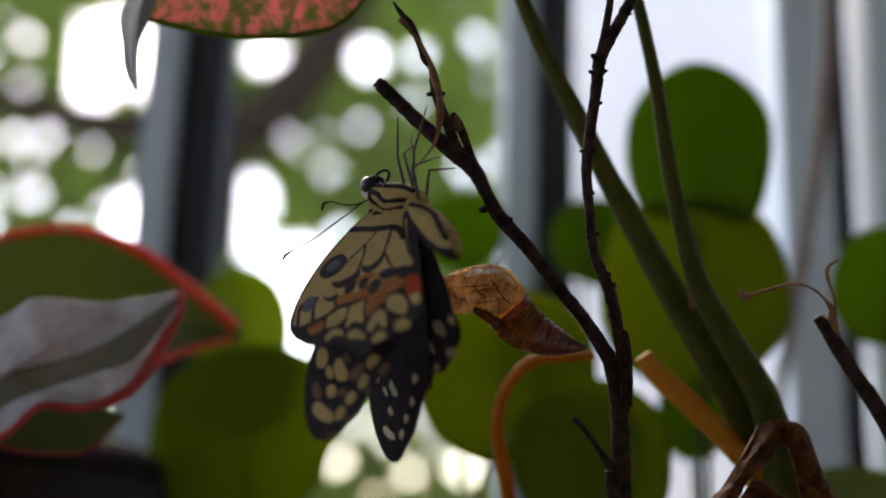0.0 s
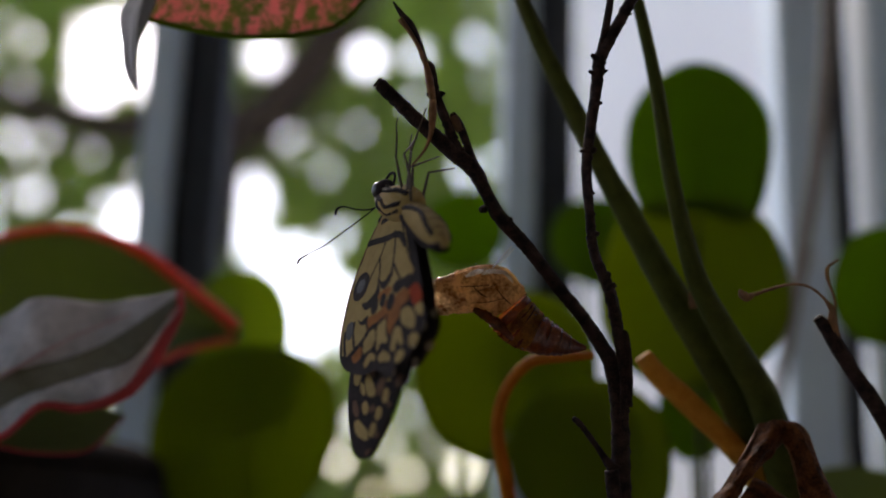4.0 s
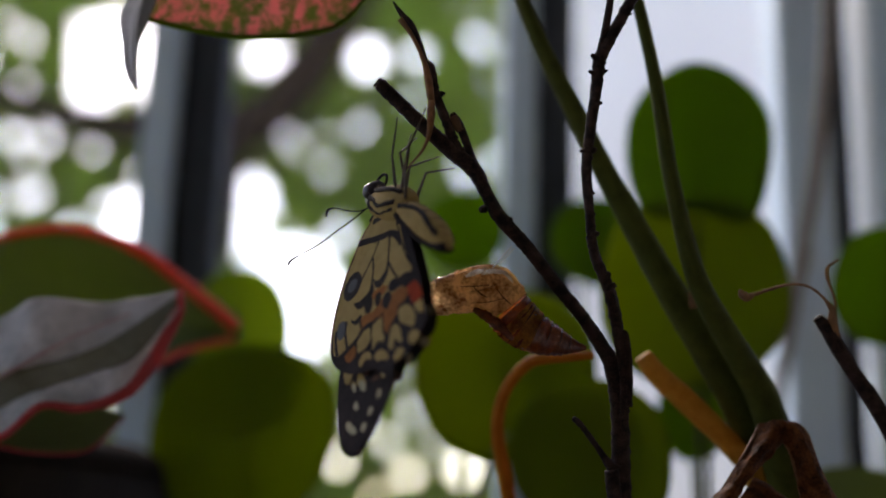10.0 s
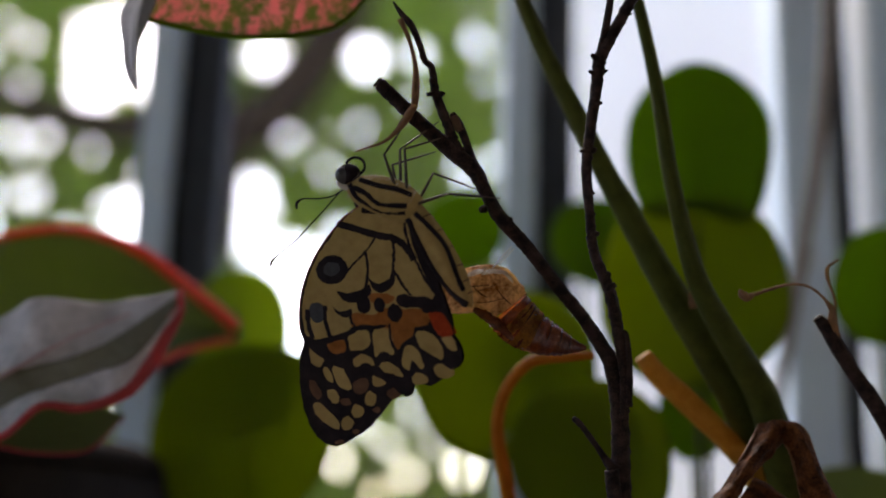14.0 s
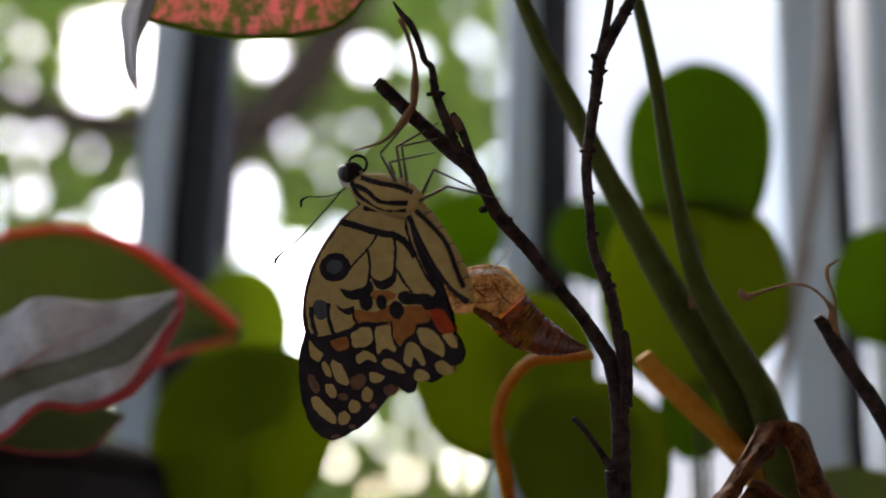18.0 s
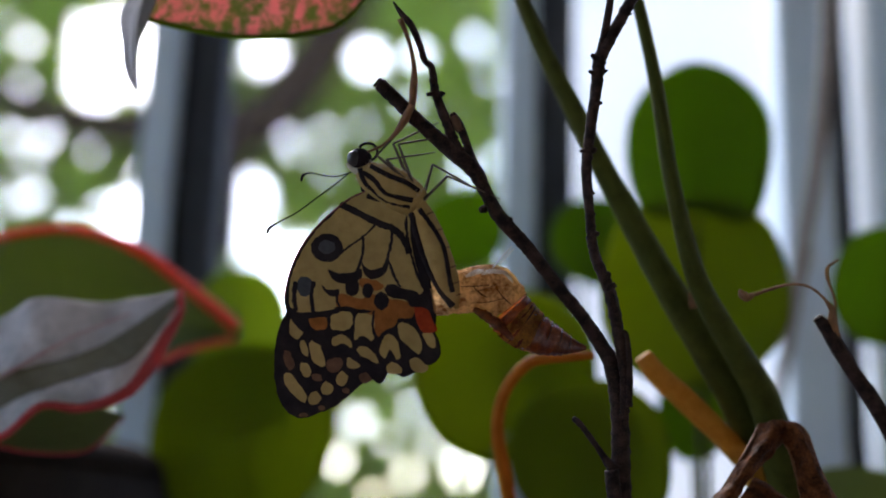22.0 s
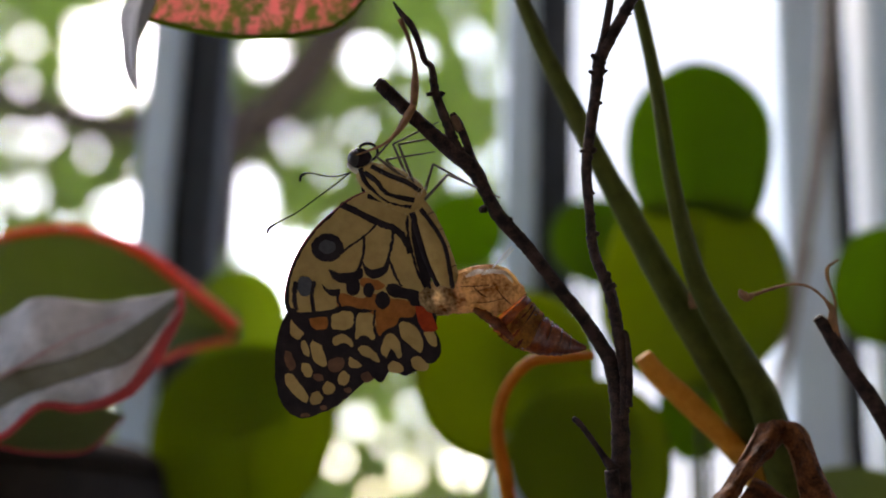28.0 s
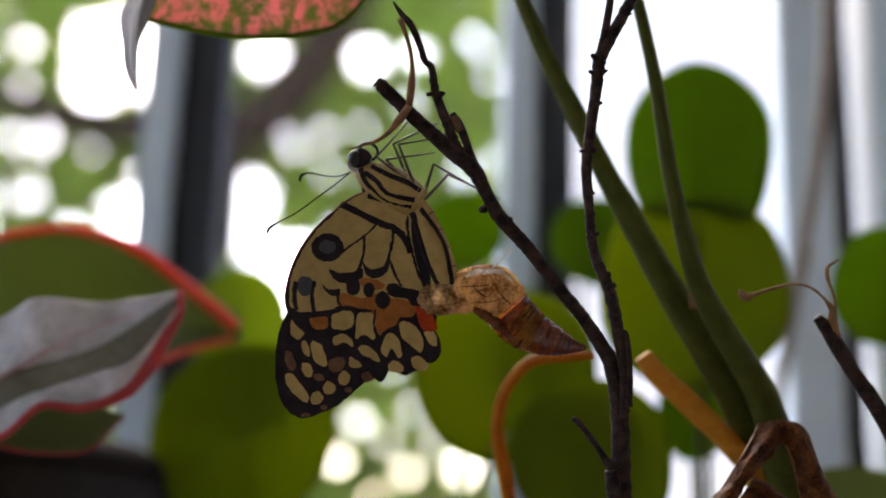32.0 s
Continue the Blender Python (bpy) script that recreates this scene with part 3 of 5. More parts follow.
def chrysalis():
    t = thing("empty_chrysalis", "empty translucent brown chrysalis tied to the twig by silk", "chrysalis", (0.02807, 0.23112, 1.3382))
    at = t.location
    part("tail", tube([(0.02797, 0.2312, 1.33887, 0.0004), (0.02556, 0.231, 1.3391, 0.0014), (0.02261, 0.2308, 1.33975, 0.0027), (0.01899, 0.2304, 1.3409, 0.0038), (0.01535, 0.2298, 1.34288, 0.0045), (0.01278, 0.2291, 1.34543, 0.0047)], 26, 9, 0.05, 0.85, at=at, ring_swell=0.055, capped=False), SHELL_DARK, t, "ridged red-brown tail")
    part("chamber", tube([(0.01277, 0.22915, 1.3461, 0.00461), (0.01131, 0.22872, 1.34785, 0.00472), (0.0091, 0.22839, 1.34916, 0.00488), (0.00542, 0.22844, 1.34895, 0.00444), (0.00176, 0.22865, 1.34812, 0.0039), (-0.00125, 0.22888, 1.3472, 0.00335), (-0.00325, 0.229, 1.34871, 0.0029)], 28, 9, 0.08, 0.85, seed=2, at=at, open_end=True, capped=False), SHELL, t, "tan papery chamber with a torn open end")
    tail = smooth_path([(0.02797, 0.2312, 1.33887, 0.0004), (0.02556, 0.231, 1.3391, 0.0014), (0.02261, 0.2308, 1.33975, 0.0027), (0.01899, 0.2304, 1.3409, 0.0038), (0.01535, 0.2298, 1.34288, 0.0045), (0.01278, 0.2291, 1.34543, 0.0047)], 6)
    for k in range(8, 26, 4):
        q, way = Vector(tail[k][:3]), (Vector(tail[k + 1][:3]) - Vector(tail[k - 1][:3])).normalized()
        side = Vector((0, 1, 0)) - way * way.y
        side.normalize()
        up = way.cross(side)
        ring = [(*(q - Vector(at) + (side * math.cos(a) * 0.9 + up * math.sin(a)) * tail[k][3] * 0.985), 0.00016) for a in np.linspace(0, 2 * math.pi, 19)]
        part("segment_ridge", tube(ring, 6, 2, 0.2, seed=k), VEIN_BROWN, t, "dark segment ridge")
    part("amber_band", tube([(0.01799, 0.2302, 1.34149, 0.0043), (0.01579, 0.2299, 1.34258, 0.00465), (0.01379, 0.2294, 1.3443, 0.00485)], 26, 6, 0.05, 0.85, seed=6, at=at, capped=False), AMBER, t, "translucent amber band")
    for pts in (((0.01185, 0.22445, 1.34676, 0.00007), (0.00889, 0.22465, 1.34596, 0.00007), (0.00571, 0.2249, 1.34581, 0.00006)), ((0.01039, 0.22382, 1.34931, 0.00006), (0.00776, 0.2241, 1.3482, 0.00006), (0.00512, 0.22451, 1.34778, 0.00005))):
        part("vein", tube(pts, 6, 4, 0.1, at=at), VEIN_BROWN, t)
    for a in ((0.01789, 0.22654, 1.3442, 0.00032), (0.01942, 0.22679, 1.3432, 0.00032), (0.02116, 0.22703, 1.34221, 0.00028), (0.02293, 0.2276, 1.34117, 0.00025), (0.01353, 0.22768, 1.33961, 0.00032), (0.01561, 0.22811, 1.3379, 0.00028)):
        part("pale_spot", ball(Vector(a[:3]) - Vector(at), (a[3] * 0.6, a[3] * 0.5, a[3] * 0.4), seg=10), SILK, t)
    # broken pale strips along the back: the sky's reflection put in as shapes
    for k, pts in enumerate(([(0.00441, 0.2243, 1.35066, 0.0002), (0.0061, 0.2241, 1.35143, 0.0005), (0.00779, 0.224, 1.35189, 0.0003)], [(0.00738, 0.2238, 1.35107, 0.0002), (0.00949, 0.2237, 1.35176, 0.0005), (0.01143, 0.2239, 1.35143, 0.0002)], [(0.0108, 0.2243, 1.35216, 0.0002), (0.01232, 0.2245, 1.35126, 0.0004), (0.01342, 0.2248, 1.34993, 0.0002)])):
        part("highlight_strip", tube(pts, 10, 6, 0.35, 0.5, seed=5 + k, at=at), HIGHLIGHT, t, "pale strip shaped as a highlight along the back")
    part("back_rim", tube([(0.00208, 0.2262, 1.35124, 0.0002), (0.00452, 0.226, 1.35248, 0.00028), (0.00807, 0.2262, 1.35329, 0.00028), (0.01133, 0.2265, 1.35312, 0.00028), (0.01351, 0.2266, 1.35166, 0.00028), (0.01506, 0.2268, 1.34954, 0.0002)], 8, 6, 0.25, seed=8, at=at), SHELL, t, "pale brown rim along the back")
    part("dark_underside", tube([(0.00607, 0.2256, 1.34466, 0.0005), (0.00821, 0.2252, 1.34356, 0.001), (0.01037, 0.2254, 1.34214, 0.0011), (0.01213, 0.226, 1.34058, 0.0009), (0.0137, 0.227, 1.3395, 0.0005)], 12, 6, 0.3, 0.5, seed=9, at=at), SHELL_DARK, t, "dark brown crumpled underside")
    for k, pts in enumerate(([(0.00349, 0.224, 1.3486, 8e-05), (0.00614, 0.2236, 1.3487, 0.0001), (0.00889, 0.2235, 1.34897, 7e-05)], [(0.01041, 0.2238, 1.34832, 8e-05), (0.01171, 0.2238, 1.34662, 0.00012), (0.01314, 0.2244, 1.34549, 8e-05)], [(0.00593, 0.2237, 1.34861, 0.0001), (0.00723, 0.2236, 1.34732, 0.00014), (0.00852, 0.2238, 1.34675, 8e-05)])):
        part("vein", tube(pts, 6, 4, 0.3, seed=k, at=at), VEIN_BROWN, t)
    for a, b in (((0.01318, 0.22586, 1.35725, 0.00019), (0.00957, 0.2259, 1.35294, 0.00017)), ((0.01362, 0.22596, 1.35684, 0.00016), (0.01085, 0.22574, 1.3536, 0.00015))):
        part("silk_thread", tube([a, tuple((np.array(a) + np.array(b)) / 2), b], 6, 2, at=at), SILK, t, "white silk thread")


def plants():
    stalk = thing("green_stalks", "green plant stalks bound by a dry brown sheath", "plant", (0.07626, 0.27604, 1.27584))
    at = stalk.location
    part("stalk", tube([(0.01301, 0.239, 1.42136, 0.0015), (0.01573, 0.2405, 1.41492, 0.0016), (0.021, 0.243, 1.40377, 0.0019), (0.02753, 0.246, 1.39224, 0.0022), (0.03407, 0.25, 1.38101, 0.0024), (0.04112, 0.253, 1.36941, 0.0028), (0.04817, 0.256, 1.35781, 0.0032), (0.0563, 0.26, 1.34639, 0.0037), (0.06425, 0.264, 1.33487, 0.004), (0.0704, 0.268, 1.3232, 0.0043), (0.07463, 0.272, 1.30896, 0.0045), (0.07626, 0.27604, 1.27584, 0.0046)], 14, 6, 0.02, at=at), STALK, stalk)
    part("stalk", tube([(0.03722, 0.231, 1.41934, 0.0012), (0.03899, 0.233, 1.41269, 0.0013), (0.04206, 0.236, 1.40143, 0.0014), (0.04475, 0.2395, 1.39033, 0.0016), (0.04688, 0.2425, 1.37898, 0.0017), (0.04974, 0.245, 1.3675, 0.0019), (0.05352, 0.248, 1.35619, 0.0023), (0.06051, 0.252, 1.34513, 0.0028), (0.06829, 0.257, 1.33411, 0.0034), (0.0728, 0.262, 1.32279, 0.0039), (0.07536, 0.268, 1.30888, 0.0045), (0.07747, 0.27604, 1.27587, 0.0046)], 14, 6, 0.02, seed=2, at=at), STALK, stalk)
    for a, b in (((0.03648, 0.25, 1.37752, 0.0012), (0.03703, 0.2495, 1.37941, 0.0006)), ((0.0534, 0.2525, 1.35167, 0.0010), (0.05276, 0.2525, 1.35495, 0.0005))):
        part("node_scar", tube([a, tuple((np.array(a) + np.array(b)) / 2), b], 8, 3, 0.1, at=at), DRY, stalk, "pale leaf scar")
    for a, b in (([(0.06504, 0.24685, 1.3268), (0.06157, 0.24517, 1.32114), (0.05811, 0.24554, 1.31552), (0.05434, 0.24692, 1.30996)], [(0.0719, 0.24694, 1.32643), (0.06605, 0.24426, 1.32064), (0.06145, 0.2445, 1.31555), (0.05851, 0.24703, 1.30953)]),
                 ([(0.06929, 0.24766, 1.32768), (0.07325, 0.245, 1.32594), (0.07609, 0.24575, 1.3188), (0.08016, 0.24777, 1.3107)], [(0.06822, 0.24828, 1.32521), (0.07002, 0.24497, 1.32192), (0.07157, 0.24531, 1.31643), (0.07339, 0.24782, 1.31051)]),
                 ([(0.06389, 0.25058, 1.31596), (0.06619, 0.24988, 1.31464), (0.06973, 0.24934, 1.31269), (0.07263, 0.24987, 1.31056)], [(0.0617, 0.25143, 1.31256), (0.0649, 0.25066, 1.3115), (0.06831, 0.2499, 1.31045), (0.07041, 0.25029, 1.30885)])):
        part("dry_sheath", sheet([a, [tuple((np.array(p) + np.array(q)) / 2 + np.array((0, -0.0034, 0.0008))) for p, q in zip(a, b)], b], 24, 12, 0.0004, 0.0010, at=at, grain=190), SHEATH, stalk, "crumpled dry brown sheath")
        for edge, r in ((a, 0.0004), (b, 0.0003)):
            part("ridge", tube([(*q, r) for q in edge], 8, 8, 0.25, at=at), RIDGE, stalk, "light brown folded edge")
    tan = thing("tan_stem", "tan dried plant stem with a cut end", "stem", (0.07152, 0.26666, 1.31349))
    part("stem", tube([(0.04368, 0.25949, 1.34225, 0.0019), (0.04708, 0.26049, 1.33821, 0.0024), (0.05394, 0.26192, 1.3325, 0.0026), (0.06269, 0.26392, 1.32447, 0.0024), (0.06899, 0.26579, 1.31696, 0.0026), (0.07738, 0.27222, 1.29946, 0.0027)], 12, 6, 0.03, at=tan.location), STALK_TAN, tan)
    arch = thing("arched_stem", "orange-brown arched stem bending over", "stem", (0.01708, 0.2809, 1.31011))
    part("stem", tube([(0.03298, 0.2595, 1.3422, 0.00088), (0.02722, 0.26263, 1.34204, 0.00116), (0.02009, 0.2659, 1.34135, 0.00134), (0.01489, 0.27143, 1.33569, 0.00136), (0.01334, 0.27559, 1.32726, 0.00148), (0.01568, 0.28038, 1.31633, 0.00167), (0.0197, 0.28914, 1.29774, 0.00187)], 12, 6, 0.02, at=arch.location), STALK_ORANGE, arch)
    runner = thing("pale_green_runner", "thin pale green plant runner behind the twig", "stem", (0.01605, 0.35754, 1.31271), "")
    part("stem", tube([(0.01118, 0.35758, 1.31258, 0.00097), (0.01718, 0.35321, 1.33009, 0.00097), (0.02676, 0.35177, 1.33587, 0.00089), (0.03646, 0.35131, 1.33771, 0.00081), (0.04625, 0.35164, 1.3364, 0.00073)], 8, 6, 0.03, at=runner.location), RUNNER, runner)
    part("tip", tube([(0.04625, 0.35164, 1.3364, 0.00073), (0.04921, 0.35189, 1.33538, 0.00049), (0.0512, 0.35227, 1.33385, 0.00024)], 8, 4, 0.03, at=runner.location), RUNNER, runner)
    # round leaves behind the twig
    for px, mat, lab in ((((0.07565, 0.346, 1.41969), .0426, .0555, -8, 3), LEAF, "large bright green rounded leaf lit from behind"),
                         (((0.07199, 0.34222, 1.37416), .0545, .057, -6, 0), LEAF_OLIVE, "large olive green rounded leaf lit from behind"),
                         (((0.13557, 0.36098, 1.38163), .036, .039, -6, 10), LEAF, "green rounded leaf by the window post"),
                         (((0.05629, 0.42601, 1.41015), .036, .034, -6, 20), LEAF, "green rounded leaf behind the twig"),
                         (((0.0401, 0.322, 1.32489), .0425, .0425, -6, 0), LEAF_OLIVE, "olive green rounded leaf behind the twig"),
                         (((0.01873, 0.35804, 1.35207), .052, .056, -6, 0), LEAF_OLIVE, "broad olive green leaf behind the chrysalis"),
                         (((0.00717, 0.42535, 1.41279), .030, .032, -6, 0), LEAF, "green rounded leaf behind the butterfly"),
                         (((0.07924, 0.38094, 1.34288), .022, .028, -6, 0), LEAF, "small bright green leaf low behind the stems"),
                         (((-0.0639, 0.405, 1.33589), 0.0596, 0.0633, -6, 0), LEAF_OLIVE, "broad olive green leaf in front of the window"),
                         (((-0.07133, 0.428, 1.37377), 0.0351, 0.0492, -6, -10), LEAF_PALE, "yellow-green rounded leaf behind the red-edged leaf"),
                         (((0.11651, 0.34607, 1.31738), .034, .018, -6, 0), LEAF_DEEP, "dark green leaf low by the window")):
        round_leaf("round_leaf", *px, mat, lab, egg=0.0, lobes=((98, 20, 0.05), (56, 18, -0.03), (15, 24, 0.03), (-48, 22, 0.10), (-132, 22, 0.10), (-90, 24, -0.22)) if "large bright" in lab else ((48, 20, 0.08), (132, 20, 0.08), (90, 20, -0.02)) if "large olive" in lab else ((80, 40, -0.03), (25, 30, 0.04)))
    # red-edged leaves
    red = thing("red_edged_leaf", "green leaf with a bright red margin", "leaf", (-0.12711, 0.35067, 1.34856), "red-edged leaves")
    at = red.location
    top = [(-0.1663, 0.35852, 1.3708), (-0.13783, 0.34283, 1.37999), (-0.12243, 0.33457, 1.38419), (-0.10487, 0.33407, 1.38622), (-0.0871, 0.3353, 1.38126), (-0.0724, 0.33772, 1.37155), (-0.05766, 0.34053, 1.36029)]
    low = [(-0.16545, 0.3659, 1.34122), (-0.1366, 0.3535, 1.3372), (-0.12353, 0.35341, 1.33755), (-0.10565, 0.3525, 1.34121), (-0.08786, 0.3508, 1.34804), (-0.07251, 0.34515, 1.35415), (-0.05837, 0.34131, 1.35716)]
    mid = [tuple((np.array(a) + np.array(b)) / 2 + np.array((0, 0.006, 0))) for a, b in zip(top, low)]
    part("blade", sheet([top, mid, low], 6, 6, 0.0005, 0.0006, at=at), LEAF_DEEP, red)
    part("margin", tube([(*p, r) for p, r in zip(top, (0.0010, 0.0011, 0.0012, 0.0014, 0.0016, 0.0019, 0.0019))], 8, 6, 0.1, at=at), LEAF_RED, red, "bright red margin")
    part("margin", tube([(*p, 0.0011) for p in low], 8, 6, 0.1, at=at), LEAF_RED, red, "bright red margin")
    grey = thing("grey_leaf", "silvery grey folded leaf with a red margin", "leaf", (-0.1054, 0.29294, 1.33375), "red-edged leaves")
    at = grey.location
    top = [(-0.13109, 0.29967, 1.34227), (-0.10592, 0.28841, 1.35192), (-0.09721, 0.28517, 1.35621), (-0.08506, 0.28532, 1.35563), (-0.07431, 0.28502, 1.35683), (-0.0625, 0.28448, 1.35899)]
    mid = [(-0.12605, 0.29228, 1.3277), (-0.10167, 0.28111, 1.33696), (-0.09388, 0.28058, 1.33907), (-0.08221, 0.27971, 1.34256), (-0.07245, 0.28029, 1.34892), (-0.06221, 0.28467, 1.35821)]
    low = [(-0.11862, 0.27895, 1.31381), (-0.0985, 0.27681, 1.32238), (-0.08996, 0.27556, 1.32946), (-0.08005, 0.27656, 1.32959), (-0.06957, 0.27867, 1.33556), (-0.06242, 0.28273, 1.35235)]
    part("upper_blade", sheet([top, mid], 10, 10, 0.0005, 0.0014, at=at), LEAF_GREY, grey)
    edge = [(-0.12136, 0.2838, 1.31915), (-0.10084, 0.2813, 1.32917), (-0.09187, 0.2802, 1.33358), (-0.08157, 0.27928, 1.33726), (-0.0705, 0.27842, 1.3415), (-0.0622, 0.2822, 1.3545)]
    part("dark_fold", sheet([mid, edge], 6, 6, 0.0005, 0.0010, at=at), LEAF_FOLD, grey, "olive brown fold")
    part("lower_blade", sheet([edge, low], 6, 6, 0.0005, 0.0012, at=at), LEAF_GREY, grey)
    part("midrib", tube([(-0.11387, 0.28107, 1.33008, 0.00052), (-0.10105, 0.27951, 1.33636, 0.00052), (-0.09246, 0.27928, 1.34181, 0.00046), (-0.08393, 0.27967, 1.34688, 0.00039), (-0.07295, 0.28107, 1.35241, 0.00033)], 8, 6, at=at), LEAF_PALE_RIB, grey, "dull pink midrib")
    part("margin", tube([(*p, r) for p, r in zip(low, (0.0009, 0.0009, 0.0010, 0.0011, 0.0015, 0.0015))] + [(-0.0625, 0.28455, 1.35872, 0.0008)], 8, 6, 0.1, at=at), LEAF_CRIMSON, grey, "crimson margin")
    pink = thing("pink_mottled_leaf", "green leaf mottled with pink, its tip drooping", "leaf", (-0.04333, 0.23677, 1.42511))
    at = pink.location
    part("blade", sheet([[(-0.06574, 0.24266, 1.40977), (-0.05612, 0.24103, 1.40701), (-0.04523, 0.24125, 1.40553), (-0.03317, 0.24108, 1.40611), (-0.02376, 0.24252, 1.40952), (-0.01691, 0.24462, 1.41884)],
                         [(-0.06722, 0.24164, 1.42293), (-0.05719, 0.24042, 1.42328), (-0.04622, 0.2402, 1.42417), (-0.03401, 0.24011, 1.4245), (-0.02447, 0.24167, 1.42695), (-0.01487, 0.24382, 1.43112)]], 6, 8, 0.0005, 0.0006, at=at), PINK, pink)
    part("margin", tube([(*p, 0.0006) for p in ((-0.06574, 0.24266, 1.40977), (-0.05612, 0.24103, 1.40701), (-0.04523, 0.24125, 1.40553), (-0.03317, 0.24108, 1.40611), (-0.02376, 0.24252, 1.40952), (-0.01691, 0.24462, 1.41884))], 8, 6, 0.15, at=at), LEAF, pink, "green margin")
    part("drooping_tip", sheet([[(-0.06712, 0.2385, 1.41367), (-0.06962, 0.2388, 1.40853), (-0.06861, 0.2395, 1.40216), (-0.06806, 0.2415, 1.39713), (-0.06633, 0.2445, 1.39389)],
                                [(-0.06527, 0.2405, 1.4147), (-0.06753, 0.2408, 1.40926), (-0.06784, 0.2415, 1.40409), (-0.0679, 0.2435, 1.39937), (-0.06633, 0.2445, 1.39389)],
                                [(-0.06209, 0.2385, 1.41383), (-0.06386, 0.2388, 1.40844), (-0.06546, 0.2395, 1.40432), (-0.06638, 0.2415, 1.39987), (-0.06621, 0.2445, 1.39389)]], 6, 6, 0.0004, 0.0003, at=at), TIP_PALE, pink, "silvery drooping tip")
    part("tip_fold", sheet([[(-0.06444, 0.237, 1.41303), (-0.0653, 0.2372, 1.40869), (-0.06561, 0.238, 1.40467), (-0.06595, 0.2395, 1.40173)], [(-0.06155, 0.2378, 1.4135), (-0.06329, 0.238, 1.40809), (-0.06509, 0.2386, 1.40393), (-0.06601, 0.2396, 1.40151)]], 6, 5, 0.0004, 0.0003, at=at), TIP_FOLD, pink, "grey rolled fold of the tip")
    low = thing("small_red_edged_leaf", "small dark green leaf with a red margin", "leaf", (-0.0979, 0.29747, 1.32631), "red-edged leaves")
    at = low.location
    top = [(-0.11438, 0.29709, 1.32785), (-0.10352, 0.29625, 1.33121), (-0.09397, 0.29585, 1.33279), (-0.08573, 0.29606, 1.33255), (-0.0762, 0.29675, 1.3303)]
    bot = [(-0.11312, 0.29488, 1.32428), (-0.10219, 0.29563, 1.32129), (-0.09267, 0.29583, 1.3205), (-0.08357, 0.29551, 1.32177), (-0.0762, 0.2966, 1.3299)]
    part("blade", sheet([top, bot], 6, 6, 0.0005, 0.0004, at=at), LEAF_DEEP, low)
    part("margin", tube([(*p, 0.0004) for p in bot], 8, 6, 0.1, at=at), LEAF_CRIMSON, low, "dull red margin")
    grey_stem = thing("wilted_plant", "thin grey-brown wilted plant before the window post", "plant", (0.11531, 0.43312, 1.29893))
    part("stem", tube([(0.13098, 0.383, 1.49998, 0.00312), (0.1304, 0.3915, 1.4659, 0.00312), (0.12807, 0.40001, 1.43176, 0.00273), (0.12396, 0.40664, 1.40516, 0.00253), (0.12043, 0.41327, 1.37856, 0.00234), (0.11729, 0.4199, 1.35198, 0.00195), (0.11531, 0.43312, 1.29893, 0.00195)], 10, 6, 0.03, at=grey_stem.location), STEM_GREY, grey_stem)
    part("dry_blade", sheet([[(0.12481, 0.39693, 1.40276), (0.12012, 0.40249, 1.38046), (0.11695, 0.40804, 1.3582), (0.11509, 0.41174, 1.34337)], [(0.12131, 0.39456, 1.40401), (0.11622, 0.39957, 1.37979), (0.11265, 0.40653, 1.35598), (0.11281, 0.41175, 1.34331)]], 6, 5, 0.0003, 0.0006, at=grey_stem.location), STEM_GREY, grey_stem, "pale dry leaf blade")
    # dry hooked twig
    hook = thing("hooked_twig", "dry brown twig ending in a curled tan tendril", "twig", (0.09878, 0.24969, 1.31127))
    at = hook.location
    part("stem", tube([(0.07565, 0.24054, 1.34796, 0.00102), (0.07788, 0.24116, 1.34548, 0.00148), (0.08324, 0.24319, 1.33735, 0.00159), (0.08916, 0.24521, 1.32923, 0.00171), (0.09878, 0.24969, 1.31127, 0.00193)], 10, 6, 0.06, at=at), BARK, hook)
    part("tendril", tube([(0.07942, 0.2418, 1.34253, 0.0013), (0.0788, 0.2408, 1.34556, 0.0011), (0.07855, 0.24, 1.34794, 0.0009), (0.07846, 0.2395, 1.34923, 0.0007), (0.07757, 0.239, 1.35049, 0.00045), (0.07651, 0.2387, 1.35167, 0.00028), (0.07468, 0.2384, 1.35317, 0.00027), (0.07295, 0.2382, 1.35389, 0.0003), (0.07052, 0.238, 1.35413, 0.00028), (0.06789, 0.238, 1.35359, 0.0003), (0.06445, 0.238, 1.35245, 0.00034), (0.06193, 0.238, 1.35157, 0.0004)], 8, 6, 0.15, at=at), DRY, hook, "tan curled tendril")
    part("tendril_tip", tube([(0.06228, 0.238, 1.35169, 0.0004), (0.06097, 0.2378, 1.35115, 0.0009), (0.06008, 0.2378, 1.35171, 0.0008), (0.05957, 0.2379, 1.35264, 0.0003)], 8, 6, 0.3, at=at), DRY, hook, "crumpled tan tip")
    part("tendril", tube([(0.07835, 0.2392, 1.34893, 0.0007), (0.07889, 0.2389, 1.35027, 0.00035), (0.07852, 0.2385, 1.35226, 0.00028), (0.07772, 0.2382, 1.35415, 0.0003), (0.07729, 0.238, 1.35583, 0.00042), (0.07731, 0.2378, 1.35742, 0.0004), (0.07824, 0.2377, 1.35847, 0.00028), (0.07961, 0.2376, 1.35931, 0.0002)], 8, 6, 0.2, seed=3, at=at), DRY, hook, "tan curled tendril")
    # pot and planter
    pot = thing("plant_pot", "black plastic plant pot on the shelf", "plant pot", (-0.157, 0.39, 1.1))
